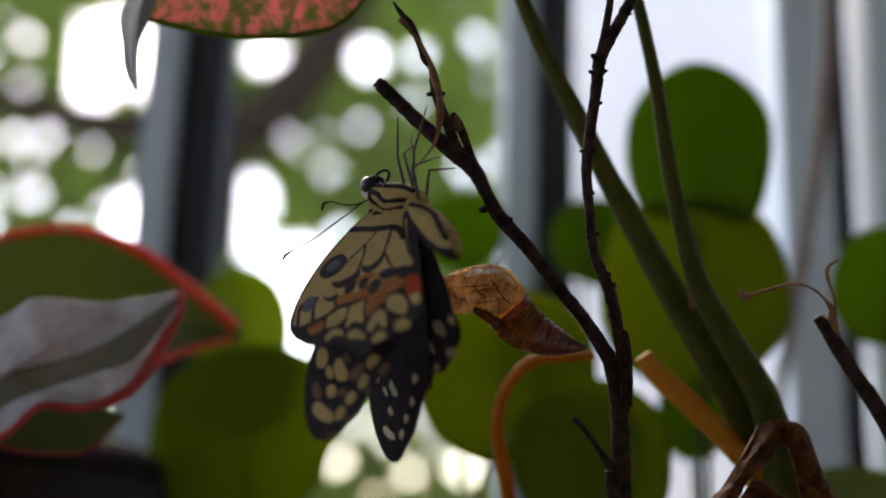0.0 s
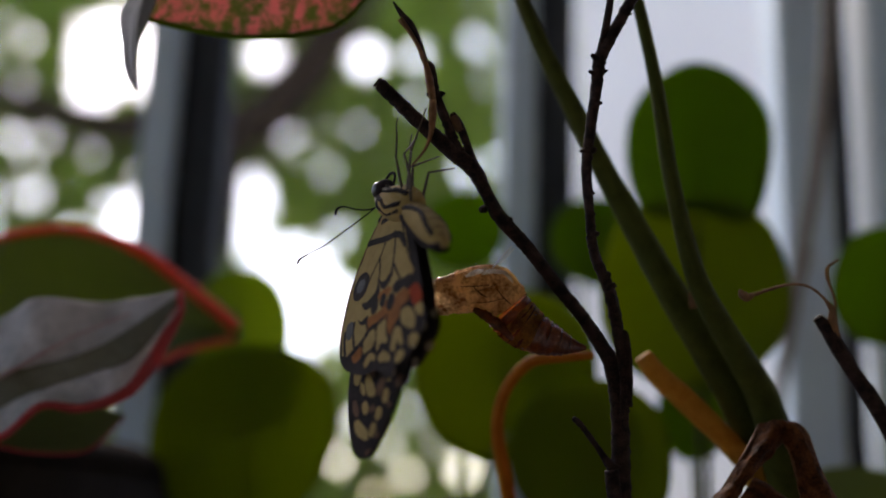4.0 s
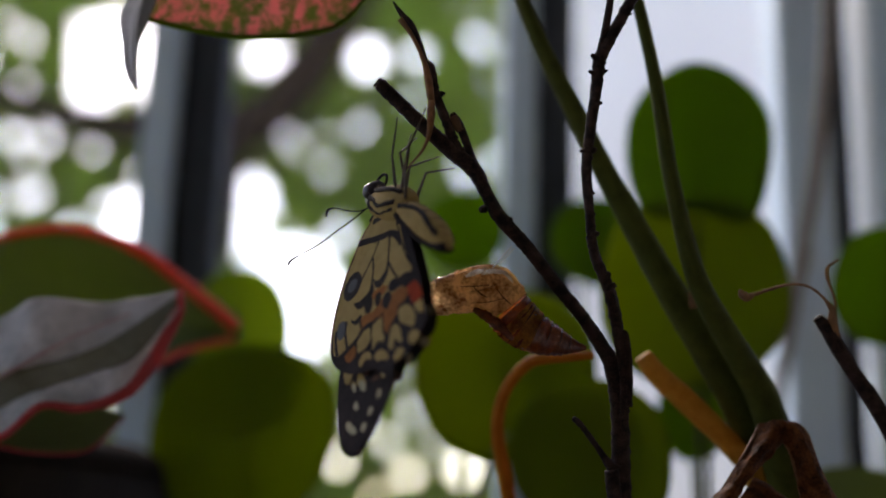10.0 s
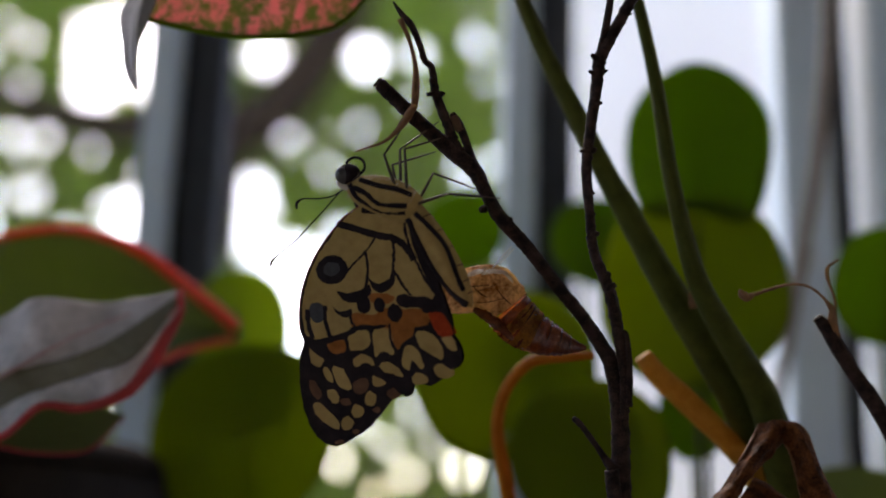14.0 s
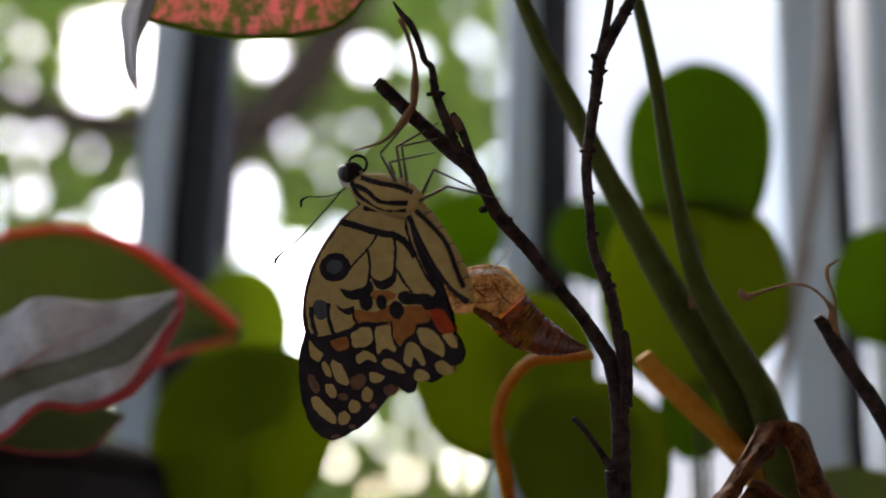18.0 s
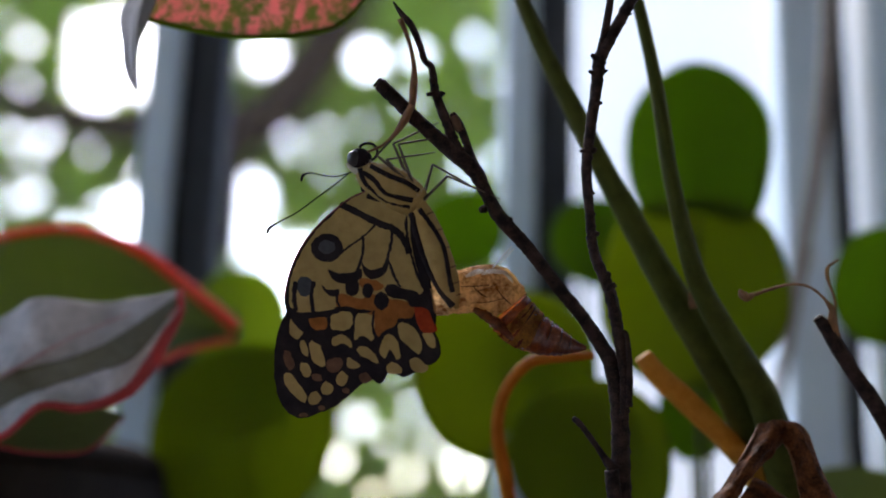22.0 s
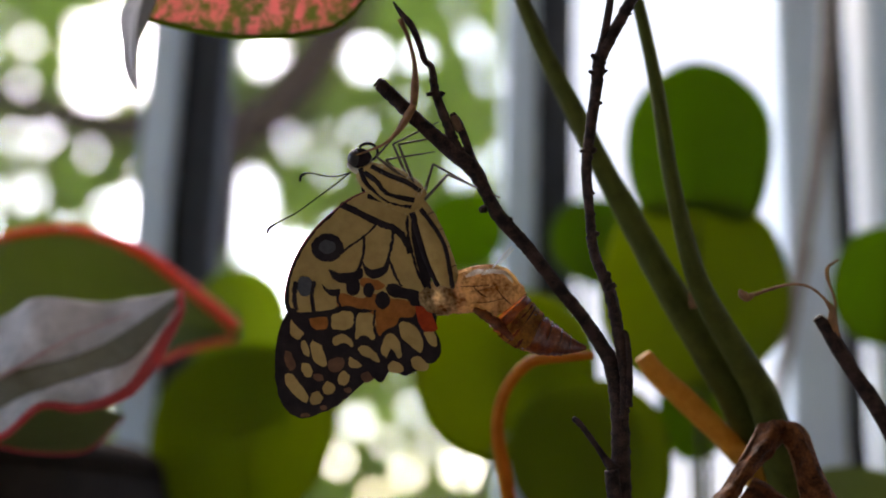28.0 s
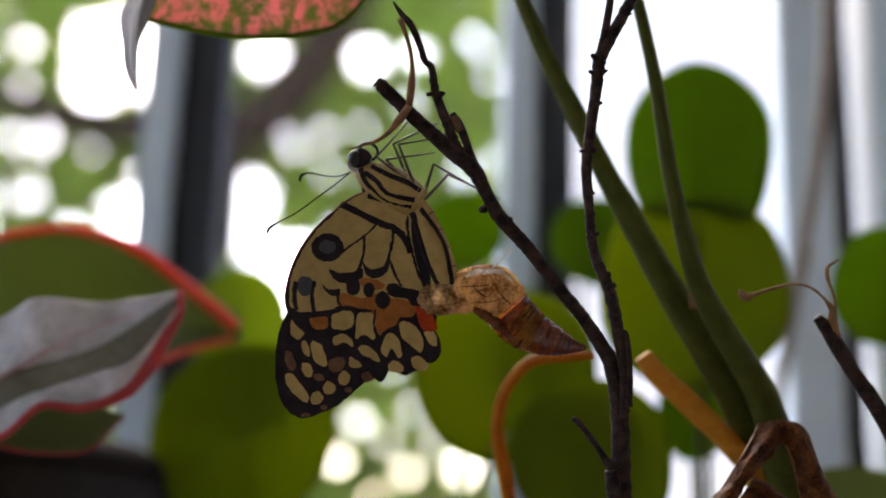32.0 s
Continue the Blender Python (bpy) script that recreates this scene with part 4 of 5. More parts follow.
    part("body", lathe([(0.050, 0), (0.056, 0.01), (0.075, 0.11), (0.0775, 0.180), (0.075, 0.205), (0.070, 0.2205)], 48), POT, pot)
    part("rim", lathe([(0.0705, 0.2207), (0.068, 0.2265), (0.062, 0.230), (0.055, 0.230), (0.05, 0.2225)], 48), POT, pot)
    planter = thing("planter_trough", "dark planter trough holding the twigs and stalks", "planter", (0.04, 0.25, 1.1))
    part("trough", box(-0.108, 0.22, -0.05, 0.195, 0, 0.10, 0.006), POT, planter, smooth=False)
    part("soil", box(-0.103, 0.215, -0.045, 0.190, 0.0985, 0.104, 0.002), SOIL, planter, "dark potting soil", smooth=False)


# ---- butterfly ----
def lv(q, y=0.0):
    return Vector((q[0] * MM, y * MM, q[1] * MM))


def plate(outline, y0, y1, step=5, closed=True):
    """A thin flat plate with a smooth outline, in millimetres of the butterfly's side plane."""
    pts = list(outline)
    path = smooth_path([pts[-1]] + pts + [pts[0], pts[1]], step)[step:-step - 1]
    path = [q + np.array((noise.noise(Vector((q[0] * 1.3, q[1] * 1.3, 0))), noise.noise(Vector((q[0] * 1.3, q[1] * 1.3, 7))))) * 0.22 for q in path]
    bm = bmesh.new()
    a = [bm.verts.new((q[0] * MM, y0 * MM, q[1] * MM)) for q in path]
    b = [bm.verts.new((q[0] * MM, y1 * MM, q[1] * MM)) for q in path]
    bm.faces.new(a)
    bm.faces.new(b[::-1])
    for i in range(len(a)):
        j = (i + 1) % len(a)
        bm.faces.new((a[i], b[i], b[j], a[j]))
    return bm


FORE = [(-1.08, -0.54), (-5.42, 1.08), (-9.6, -4.3), (-14.3, -9.7), (-17.8, -16.2), (-20.9, -22.3), (-22.9, -27.64), (-23.3, -33.8), (-22.5, -39.02), (-20.38, -41.95), (-17.89, -42.93), (-15.39, -42.28),
        (-11.92, -40.87), (-9.54, -39.02), (-6.5, -36.31), (-3.79, -33.6), (-1.08, -27.64), (1.08, -16.8), (1.3, -5.96)]
HIND = [(3.14, -2.28), (4.77, -8.13), (6.18, -14.09), (7.15, -19.51), (7.7, -23.31), (7.48, -26.02), (8.35, -28.18), (8.46, -30.68), (7.15, -32.19), (5.42, -32.3), (4.55, -33.39), (1.95, -34.58),
        (0.54, -34.25), (-1.08, -33.6), (-2.71, -35.88), (-4.37, -35.02), (-6.21, -32.86), (-8.48, -31.14), (-11.2, -30.49), (-13.59, -29.19), (-15.99, -27.79), (-18.49, -25.73), (-20.45, -23.34), (-21.31, -20.63), (-20.97, -17.38), (-19.76, -13.37), (-17.67, -9.47), (-15.04, -6.23), (-12.09, -3.43), (-8.6, -0.75),
        (-5.42, 0), (-1.08, 0)]


def butterfly():
    t = thing("swallowtail_butterfly", "black and cream swallowtail butterfly with orange band, hanging from the twig", "butterfly", (-0.00939, 0.22411, 1.36634))
    # thorax, abdomen, head
    tx = lambda *qs: [(q[0] * MM, 0, q[1] * MM, q[2] * MM) for q in qs]
    body_path = tx((-6.72, 5.53, 1.63), (-4.34, 3.36, 3.14), (-0.54, 1.41, 3.79), (2.38, -0.54, 3.69), (4.55, -2.49, 2.82))
    tail_path = tx((3.25, -0.76, 1.73), (5.53, -5.09, 2.38), (7.7, -10.3, 2.6), (9.76, -15.72, 2.28), (11.06, -19.4, 1.41), (11.82, -21.68, 0.33))
    part("thorax", tube(body_path, 24, 6, 0.02, 0.75), CREAM, t)
    ab = part("abdomen", tube(tail_path, 24, 6, 0.02, 1.0, ring_swell=0.03), CREAM, t, "cream abdomen with black stripes")

    def skin(q, path, flat):
        """The half width of a body at a point of the side plane."""
        best = min(smooth_path(path, 8), key=lambda a: (a[0] - q[0] * MM) ** 2 + (a[2] - q[1] * MM) ** 2)
        e = (best[0] - q[0] * MM) ** 2 + (best[2] - q[1] * MM) ** 2
        return flat * math.sqrt(max(best[3] ** 2 - e, (0.25 * best[3]) ** 2)) / MM

    for path, flat, owner, lines in ((body_path, 0.75, t, ((((-5.64, 4.01), (-3.47, 2.49), (-1.08, 0), (3.79, -1.3)), 0.55), (((-4.34, 5.31), (-1.08, 3.58), (2.38, 2.17), (4.88, 0.54)), 0.5),
                                                          (((-6.5, 4.88), (-5.64, 2.71), (-4.34, 1.08)), 0.6), (((-4.88, 1.63), (-1.08, -1.3), (3.25, -2.49)), 0.5))),
                                     (tail_path, 1.0, ab, ((((4.99, -2.93), (7.59, -6.5), (9.54, -10.3), (10.62, -15.72), (11.17, -18.43)), 0.5), (((3.47, -3.58), (4.66, -8.13), (6.29, -13.01), (8.56, -17.89), (11.17, -21.14)), 0.7)))):
        for pts, w in lines:
            for side in (-1, 1):
                row = [(*lv(q, side * (skin(q, path, flat) - 0.1)), w * MM) for q in smooth_path(pts, 3)]
                part("stripe", tube(row, 8, 3, 0.12, seed=len(row)), BLACK, owner)
    rings = smooth_path(tail_path, 8)
    for k in range(7, 36, 5):
        q, way = Vector(rings[k][:3]), (Vector(rings[k + 1][:3]) - Vector(rings[k - 1][:3])).normalized()
        out = Vector((-way.z, 0, way.x)) if -way.z > 0 else Vector((way.z, 0, -way.x))
        arc = [(*(q + (out * math.cos(a) + Vector((0, math.sin(a), 0))) * rings[k][3] * 1.0), 0.13 * MM) for a in np.linspace(-1.0, 1.0, 9)]
        part("segment_line", tube(arc, 6, 2), BROWN, ab)
    fur = bmesh.new()
    rnd = random.Random(9)
    for k in range(420):
        a = smooth_path(body_path, 8)[rnd.randrange(1, 30)]
        turn = rnd.uniform(0, 2 * math.pi)
        out = Vector((0.62 * math.sin(turn), 0.75 * math.cos(turn), 0.78 * math.sin(turn)))
        root = Vector(a[:3]) + out * a[3] * 0.95
        tip = root + (out + Vector((rnd.uniform(-0.7, 0.7), rnd.uniform(-0.7, 0.7), rnd.uniform(-0.7, 0.7)))) * 0.75 * MM
        side = (tip - root).cross(Vector((0.3, 0.8, 0.1))).normalized() * 0.05 * MM
        fur.faces.new([fur.verts.new(v) for v in (root - side, root + side, tip)])
    part("fur", fur, HAIR, t, "fine pale hairs")["kind"] = "stuff"
    part("head", ball(lv((-6.83, 6.72)), (2.4 * MM, 2.2 * MM, 2.2 * MM)), BLACK, t)
    for s in (-1, 1):
        part("compound_eye", ball(lv((-7.59, 6.83), 1.3 * s), (1.5 * MM, 1.1 * MM, 1.6 * MM)), EYE_BLACK, t, "glossy black eye")
        part("palp", tube([(*lv((-6.5, 4.34), s * 0.8), 0.8 * MM), (*lv((-8.24, 4.88), s * 0.9), 0.5 * MM), (*lv((-9.11, 5.96), s * 0.9), 0.2 * MM)], 8, 4), HAIR, t)
    coil = [(*lv((-5.4 + 2.0 * math.cos(a) * (1 - a * 0.04), 8.2 + 1.7 * math.sin(a) * (1 - a * 0.04))), 0.28 * MM) for a in np.linspace(2.6, -2.6, 14)]
    part("proboscis", tube(coil, 8, 3), BLACK, t, "coiled black proboscis")
    feelers = []
    for s, pts in ((-1, ((-8.89, 4.01), (-11.92, 1.63), (-15.18, -0.76), (-18.97, -3.47), (-22.22, -5.2), (-24.06, -6.4), (-24.39, -7.37))),
                   (1, ((-8.67, 4.34), (-11.38, 3.58), (-14.31, 3.79), (-16.8, 4.34), (-18.43, 3.9), (-18.86, 2.71)))):
        rad = [0.14] * (len(pts) - 2) + [0.3, 0.22]
        feelers.append(part("antenna", tube([(*lv(q, s * (0.6 + 0.3 * i)), r * MM) for i, (q, r) in enumerate(zip(pts, rad))], 7, 5), BLACK, t))
    wings = {}
    for side in (-1, 1):
        y = 1.0 * side
        fore = part("forewing", plate(FORE, y * 0.7 - 0.05, y * 0.7 + 0.05), BLACK, t, smooth=False)
        hind = part("hindwing", plate(HIND, y * 1.1 - 0.05, y * 1.1 + 0.05), BLACK, t, smooth=False)
        wings[side] = (fore, hind)

        def cell(wing, material, thick, *outline, name="cell"):
            """A patch of scales on the underside; the pale cells show on the dark upper side too, smaller."""
            yy = y * (0.7 if wing is fore else 1.1)
            part(name, plate(outline, *sorted((yy, yy + side * thick)), 4), material, wing, smooth=False)
            if name == "cell" and material is not BROWN:
                mid = np.mean(outline, axis=0)
                small = [tuple(mid + 0.66 * (np.array(q) - mid)) for q in outline]
                part("upper_cell", plate(small, *sorted((yy, yy - side * thick)), 4), UPPER_CREAM, wing, "pale spot on the dark upper side", smooth=False)

        # forewing
        cell(fore, CREAM, 0.08, (-4.25, -0.12), (-9.7, -4.42), (-14.5, -9.27), (-16.81, -14.14), (-18.25, -19.01), (-15.2, -21.72), (-6.49, -19.03), (0.06, -9.32), name="basal_area")
        cell(fore, CREAM, 0.09, (-20.12, -23.56), (-18.81, -23.24), (-17.72, -24.64), (-17.73, -26.81), (-18.82, -27.79), (-20.24, -26.6))
        cell(fore, CREAM, 0.09, (-18.28, -28.44), (-17.41, -28), (-16.65, -29.85), (-16.87, -31.25), (-17.96, -30.06))
        cell(fore, CREAM, 0.09, (-16.43, -28.55), (-15, -27.46), (-14.03, -29.63), (-13.28, -32.22), (-14.04, -32.98), (-15.78, -31.69))
        cell(fore, CREAM, 0.09, (-18.08, -32.45), (-16.77, -32.45), (-16.01, -33.96), (-16.89, -35.15), (-18.08, -33.97))
        cell(fore, CREAM, 0.09, (-21.36, -34.73), (-20.16, -34.29), (-18.42, -36.35), (-16.9, -38.51), (-17.23, -39.92), (-18.86, -38.95), (-20.82, -36.9))
        cell(fore, CREAM, 0.09, (-11, -34.71), (-9.8, -33.73), (-8.82, -35.03), (-9.59, -36.44), (-11, -36.22))
        cell(fore, CREAM, 0.09, (-14.06, -36.88), (-13.07, -35.69), (-11.66, -36.88), (-12.21, -38.07), (-13.73, -38.18))
        cell(fore, CREAM, 0.09, (-16.46, -38.73), (-15.26, -37.75), (-14.06, -38.72), (-14.72, -40.13), (-16.25, -40.14))
        cell(fore, CREAM, 0.09, (-9.03, -31.46), (-7.83, -30.59), (-6.1, -32), (-7.19, -33.19), (-8.82, -32.98))
        cell(fore, BROWN, 0.09, (-14.13, -27.35), (-13.04, -27.68), (-12.83, -29.41), (-13.81, -28.98))
        cell(fore, BROWN, 0.09, (-12.95, -32.01), (-10.88, -31.03), (-9.79, -32), (-10.67, -33.84), (-12.52, -33.85))
        cell(fore, BROWN, 0.09, (-21.35, -30.07), (-20.15, -30.5), (-19.28, -33.1), (-20.48, -33.75), (-21.35, -32.02))
        cell(fore, BROWN, 0.09, (-6.54, -34.38), (-4.91, -33.83), (-4.05, -35.24), (-6, -36))
        cell(fore, BROWN, 0.09, (-15.79, -34.39), (-14.16, -34.61), (-13.94, -35.69), (-15.47, -35.69))
        cell(fore, BROWN, 0.09, (-8.4, -37.41), (-8.78, -37.88), (-9.54, -37.88), (-9.92, -37.41), (-9.54, -36.94), (-8.78, -36.94))
        cell(fore, BROWN, 0.09, (-13.31, -40.78), (-13.63, -41.15), (-14.29, -41.16), (-14.61, -40.78), (-14.29, -40.41), (-13.63, -40.4))
        cell(fore, BROWN, 0.09, (-16.58, -42.3), (-17.02, -42.68), (-17.89, -42.68), (-18.33, -42.31), (-17.89, -41.93), (-17.02, -41.93))
        # hindwing
        cell(hind, CREAM, 0.08, (-4.03, 1.17), (-6.42, 0.11), (-9.14, -1.5), (-11.98, -3.97), (-14.93, -6.67), (-17.12, -9.48), (-18.88, -12.72), (-20.09, -15.97), (-20.43, -19.01), (-20.01, -21.72), (-16.84, -22.59), (-11.93, -22.05), (-6.5, -22.49), (-1.07, -21.84), (4.35, -19.26), (5.65, -17.97), (4.58, -14.73), (3.52, -10.42), (2.99, -6.64), (3, -3.73), (0.09, -0.69), name="basal_area")
        cell(hind, BLACK, 0.115, (-9.82, -10.15), (-10.76, -12.06), (-12.99, -12.85), (-15.22, -12.05), (-16.14, -10.13), (-15.21, -8.22), (-12.97, -7.43), (-10.74, -8.24), name="eye_spot")
        cell(hind, BLUE_GREY, 0.13, (-11.35, -10.04), (-11.83, -10.95), (-12.99, -11.33), (-14.14, -10.95), (-14.62, -10.03), (-14.13, -9.11), (-12.98, -8.73), (-11.82, -9.12), name="eye_spot")
        cell(hind, BLUE_GREY, 0.11, (-15.73, -17.5), (-16.22, -18.87), (-17.38, -19.44), (-18.53, -18.87), (-19.01, -17.49), (-18.52, -16.11), (-17.36, -15.54), (-16.21, -16.12), name="dark_patch")
        cell(hind, BLACK, 0.115, (-20.01, -21.72), (-18.48, -22.48), (-15.2, -22.37), (-11.93, -21.94), (-9.76, -21.83), (-10.85, -22.59), (-15.21, -23.24), (-19.57, -23.02), name="dark_patch")
        cell(hind, ORANGE, 0.1, (-11.05, -19.24), (-9.53, -19.02), (-6.49, -19.89), (-4.31, -19.03), (-1.06, -19.9), (1.64, -20.12), (4.02, -21.2), (3.25, -23.36), (0.87, -23.57), (0.11, -24.87), (-1.95, -25.95), (-3.04, -27.03), (-3.9, -25.51), (-4.11, -23.35), (-5.95, -22.38), (-8.67, -21.84), (-11.06, -21.73), name="orange_band")
        cell(hind, ORANGE, 0.1, (-6.37, -16), (-3.44, -16.44), (-2.03, -17.52), (-3.44, -18.28), (-6.48, -17.51), name="orange_band")
        cell(hind, RED, 0.11, (3.91, -21.31), (6.18, -21.74), (7.36, -23.9), (7.78, -25.95), (5.73, -26.16), (4.44, -24.44), name="red_spot")
        cell(hind, ORANGE, 0.1, (-16.41, -23.67), (-13.57, -23.46), (-12.92, -24.43), (-13.36, -25.62), (-15.22, -25.84), (-16.41, -24.65))
        cell(hind, CREAM, 0.1, (-12.05, -22.92), (-10.3, -22.16), (-8.35, -22.49), (-7.92, -24.22), (-8.79, -25.62), (-10.86, -25.84), (-12.27, -25.4))
        cell(hind, CREAM, 0.1, (-7.48, -23.35), (-5.95, -22.27), (-4, -23.35), (-3.8, -26.05), (-4.24, -27.89), (-5.54, -27.03), (-6.51, -27.03), (-7.71, -27.57))
        cell(hind, CREAM, 0.1, (-2.5, -28.21), (-1.63, -26.7), (-0.87, -26.49), (0.43, -27.67), (1.17, -30.05), (0.63, -31.34), (-0.88, -29.51), (-1.75, -31.13), (-2.73, -30.05))
        cell(hind, CREAM, 0.1, (0.65, -24.97), (1.63, -24.33), (3.57, -25.08), (4.97, -27.13), (5.29, -28.96), (4.64, -30.26), (2.69, -28.75), (1.18, -27.35))
        cell(hind, CREAM, 0.1, (5.41, -26.38), (7.03, -26.05), (7.88, -27.67), (7.66, -29.07), (6.26, -28.32))
        cell(hind, CREAM, 0.1, (-12.06, -27.46), (-10.32, -26.7), (-8.58, -27.57), (-8.37, -29.08), (-10, -28.33), (-11.63, -28.87))
        cell(hind, CREAM, 0.1, (-7.17, -29.3), (-5.65, -28.86), (-3.7, -30.37), (-3.17, -32.1), (-4.9, -31.35), (-6.42, -30.7))
        cell(hind, CREAM, 0.1, (-1.43, -32.53), (-0.02, -31.88), (1.38, -32.85), (1.16, -34.04), (-1.01, -34.04))
        cell(hind, CREAM, 0.1, (2.9, -31.55), (4.52, -31.01), (6.03, -32.52), (5.81, -33.71), (3.65, -33.39))
        cell(hind, BLACK, 0.12, (-12.89, -14.25), (-10.82, -15.02), (-8.1, -14.81), (-6.36, -14.16), (-6.37, -16), (-8.87, -16.97), (-11.37, -16.53), name="dark_spot")
        cell(hind, BLACK, 0.12, (-6.57, -12), (-5.71, -13.62), (-4.3, -14.39), (-2.13, -13.74), (-1.15, -12.67), (-1.59, -14.93), (-3.87, -16.11), (-5.71, -15.25), name="dark_spot")
        cell(hind, BLACK, 0.12, (-1.6, -17.42), (0.03, -17.09), (1.65, -17.96), (4.35, -18.51), (5.86, -20.77), (4.34, -20.88), (1.64, -19.9), (-0.52, -19.68), (-1.6, -18.6), name="dark_spot")
        cell(hind, BLACK, 0.12, (-14.2, -17.07), (-12.79, -18.15), (-10.72, -18.16), (-10.94, -19.35), (-12.9, -19.13), name="dark_spot")
        cell(hind, BLACK, 0.12, (-6.7, -17.62), (-7.12, -18.84), (-8.12, -19.35), (-9.11, -18.84), (-9.52, -17.62), (-9.11, -16.39), (-8.1, -15.89), (-7.11, -16.4), name="dark_spot")
        cell(hind, BLACK, 0.12, (-3.99, -18.28), (-4.31, -19.27), (-5.08, -19.68), (-5.84, -19.27), (-6.16, -18.27), (-5.84, -17.28), (-5.07, -16.87), (-4.3, -17.28), name="dark_spot")
        cell(hind, BLACK, 0.12, (-1.07, -20.22), (-1.48, -21.44), (-2.48, -21.95), (-3.48, -21.44), (-3.88, -20.22), (-3.47, -19), (-2.47, -18.49), (-1.47, -19), name="dark_spot")
        cell(hind, BLACK, 0.12, (5.32, -20.66), (4.94, -21.2), (4.02, -21.42), (3.1, -21.19), (2.72, -20.66), (3.1, -20.13), (4.02, -19.91), (4.94, -20.13), name="dark_spot")
        cell(hind, BLACK, 0.12, (-11.72, -21.72), (-9.54, -21.29), (-6.5, -21.84), (-4.33, -22.16), (-5.41, -22.6), (-8.67, -22.38), name="dark_spot")
        for pts, w in ((((-15.62, -16.63), (-16.07, -19.66), (-15.64, -22.48)), 0.38), (((-19.22, -16.62), (-19.45, -19.55), (-19.13, -22.04)), 0.43), (((-10.83, -18.16), (-11.06, -20.1), (-10.19, -22.05)), 0.27), (((-10.45, -1.82), (-6.43, -3.79), (-2.97, -5.53), (0.07, -6.73), (2.01, -8.9), (2.97, -11.28)), 0.65), (((-5.12, -0.23), (-1, -1.44), (2.03, -1.99), (4.41, -2.55)), 0.54), (((-6.42, 0.86), (-4.46, 1.17), (-2.95, -0.67)), 0.35), (((-3.51, -5.75), (-5.9, -8), (-8.08, -9.51), (-10.48, -11.12)), 0.19), (((-5.9, -8.22), (-6.13, -11.46), (-6.79, -13.62), (-7.34, -15.24)), 0.25), (((-0.26, -6.95), (-0.81, -10.4), (-1.58, -12.77), (-2.35, -14.71)), 0.27), (((-1.25, -12.34), (-0.29, -14.72), (0.57, -16.66), (1.33, -17.53)), 0.24), (((2.46, -3.72), (2.34, -6.63), (3.19, -10.95), (4.26, -14.73), (5.97, -18.51)), 0.26), (((-3.89, -22.06), (-4.12, -24.97), (-3.48, -27.67)), 0.22), (((-7.8, -22.05), (-7.81, -24.97), (-8.04, -27.68)), 0.22)):
            poly = smooth_path(pts, 4)
            left, right = [], []
            for i, q in enumerate(poly):
                way = poly[min(i + 1, len(poly) - 1)] - poly[max(i - 1, 0)]
                way = way / np.linalg.norm(way)
                nrm = np.array((-way[1], way[0])) * w
                left.append(tuple(q + nrm))
                right.append(tuple(q - nrm))
            cell(hind, BLACK, 0.12, *(left + right[::-1]), name="vein")
        poly = smooth_path(((-5.55, 0.53), (-8.6, -0.75), (-12.09, -3.43), (-15.04, -6.23), (-17.67, -9.47), (-19.76, -13.37), (-20.97, -17.38), (-21.31, -20.09)), 4)
        part("costa", tube([(q[0] * MM, y * 1.1 * MM, q[1] * MM, 0.16 * MM) for q in poly], 6, 2), COSTA, hind, "dark red leading edge")
    # legs: hip on the thorax, bend, two bones
    legs = []
    for k, (hip, l1, l2) in enumerate((((1.95, 2.93), 6.8, 9.0), ((2.38, 2.71), 7.6, 9.6), ((3.9, 1.08), 9.3, 10.4), ((1.52, 3.14), 5.0, 9.6), ((5.64, -1.19), 6.8, 11.0), ((5.2, -0.54), 7.0, 10.5))):
        s = -1 if k % 2 == 0 else 1
        bm = tube([(0, 0, 0, 0.34 * MM), (0, 0, l1 * 0.5 * MM, 0.30 * MM), (0, 0, l1 * MM, 0.24 * MM)], 7, 3)
        femur = part("femur", bm, LEG, t)
        bm = tube([(0, 0, 0, 0.22 * MM), (0, 0, l2 * 0.55 * MM, 0.2 * MM), (0.25 * MM, 0, l2 * 0.8 * MM, 0.13 * MM), (0, 0, l2 * MM, 0.15 * MM)], 7, 3)
        tibia = part("tibia", bm, LEG, t)
        legs.append((lv(hip, 1.2 * s), l1 * MM, l2 * MM, femur, tibia))
    return t, wings, ab, legs, feelers


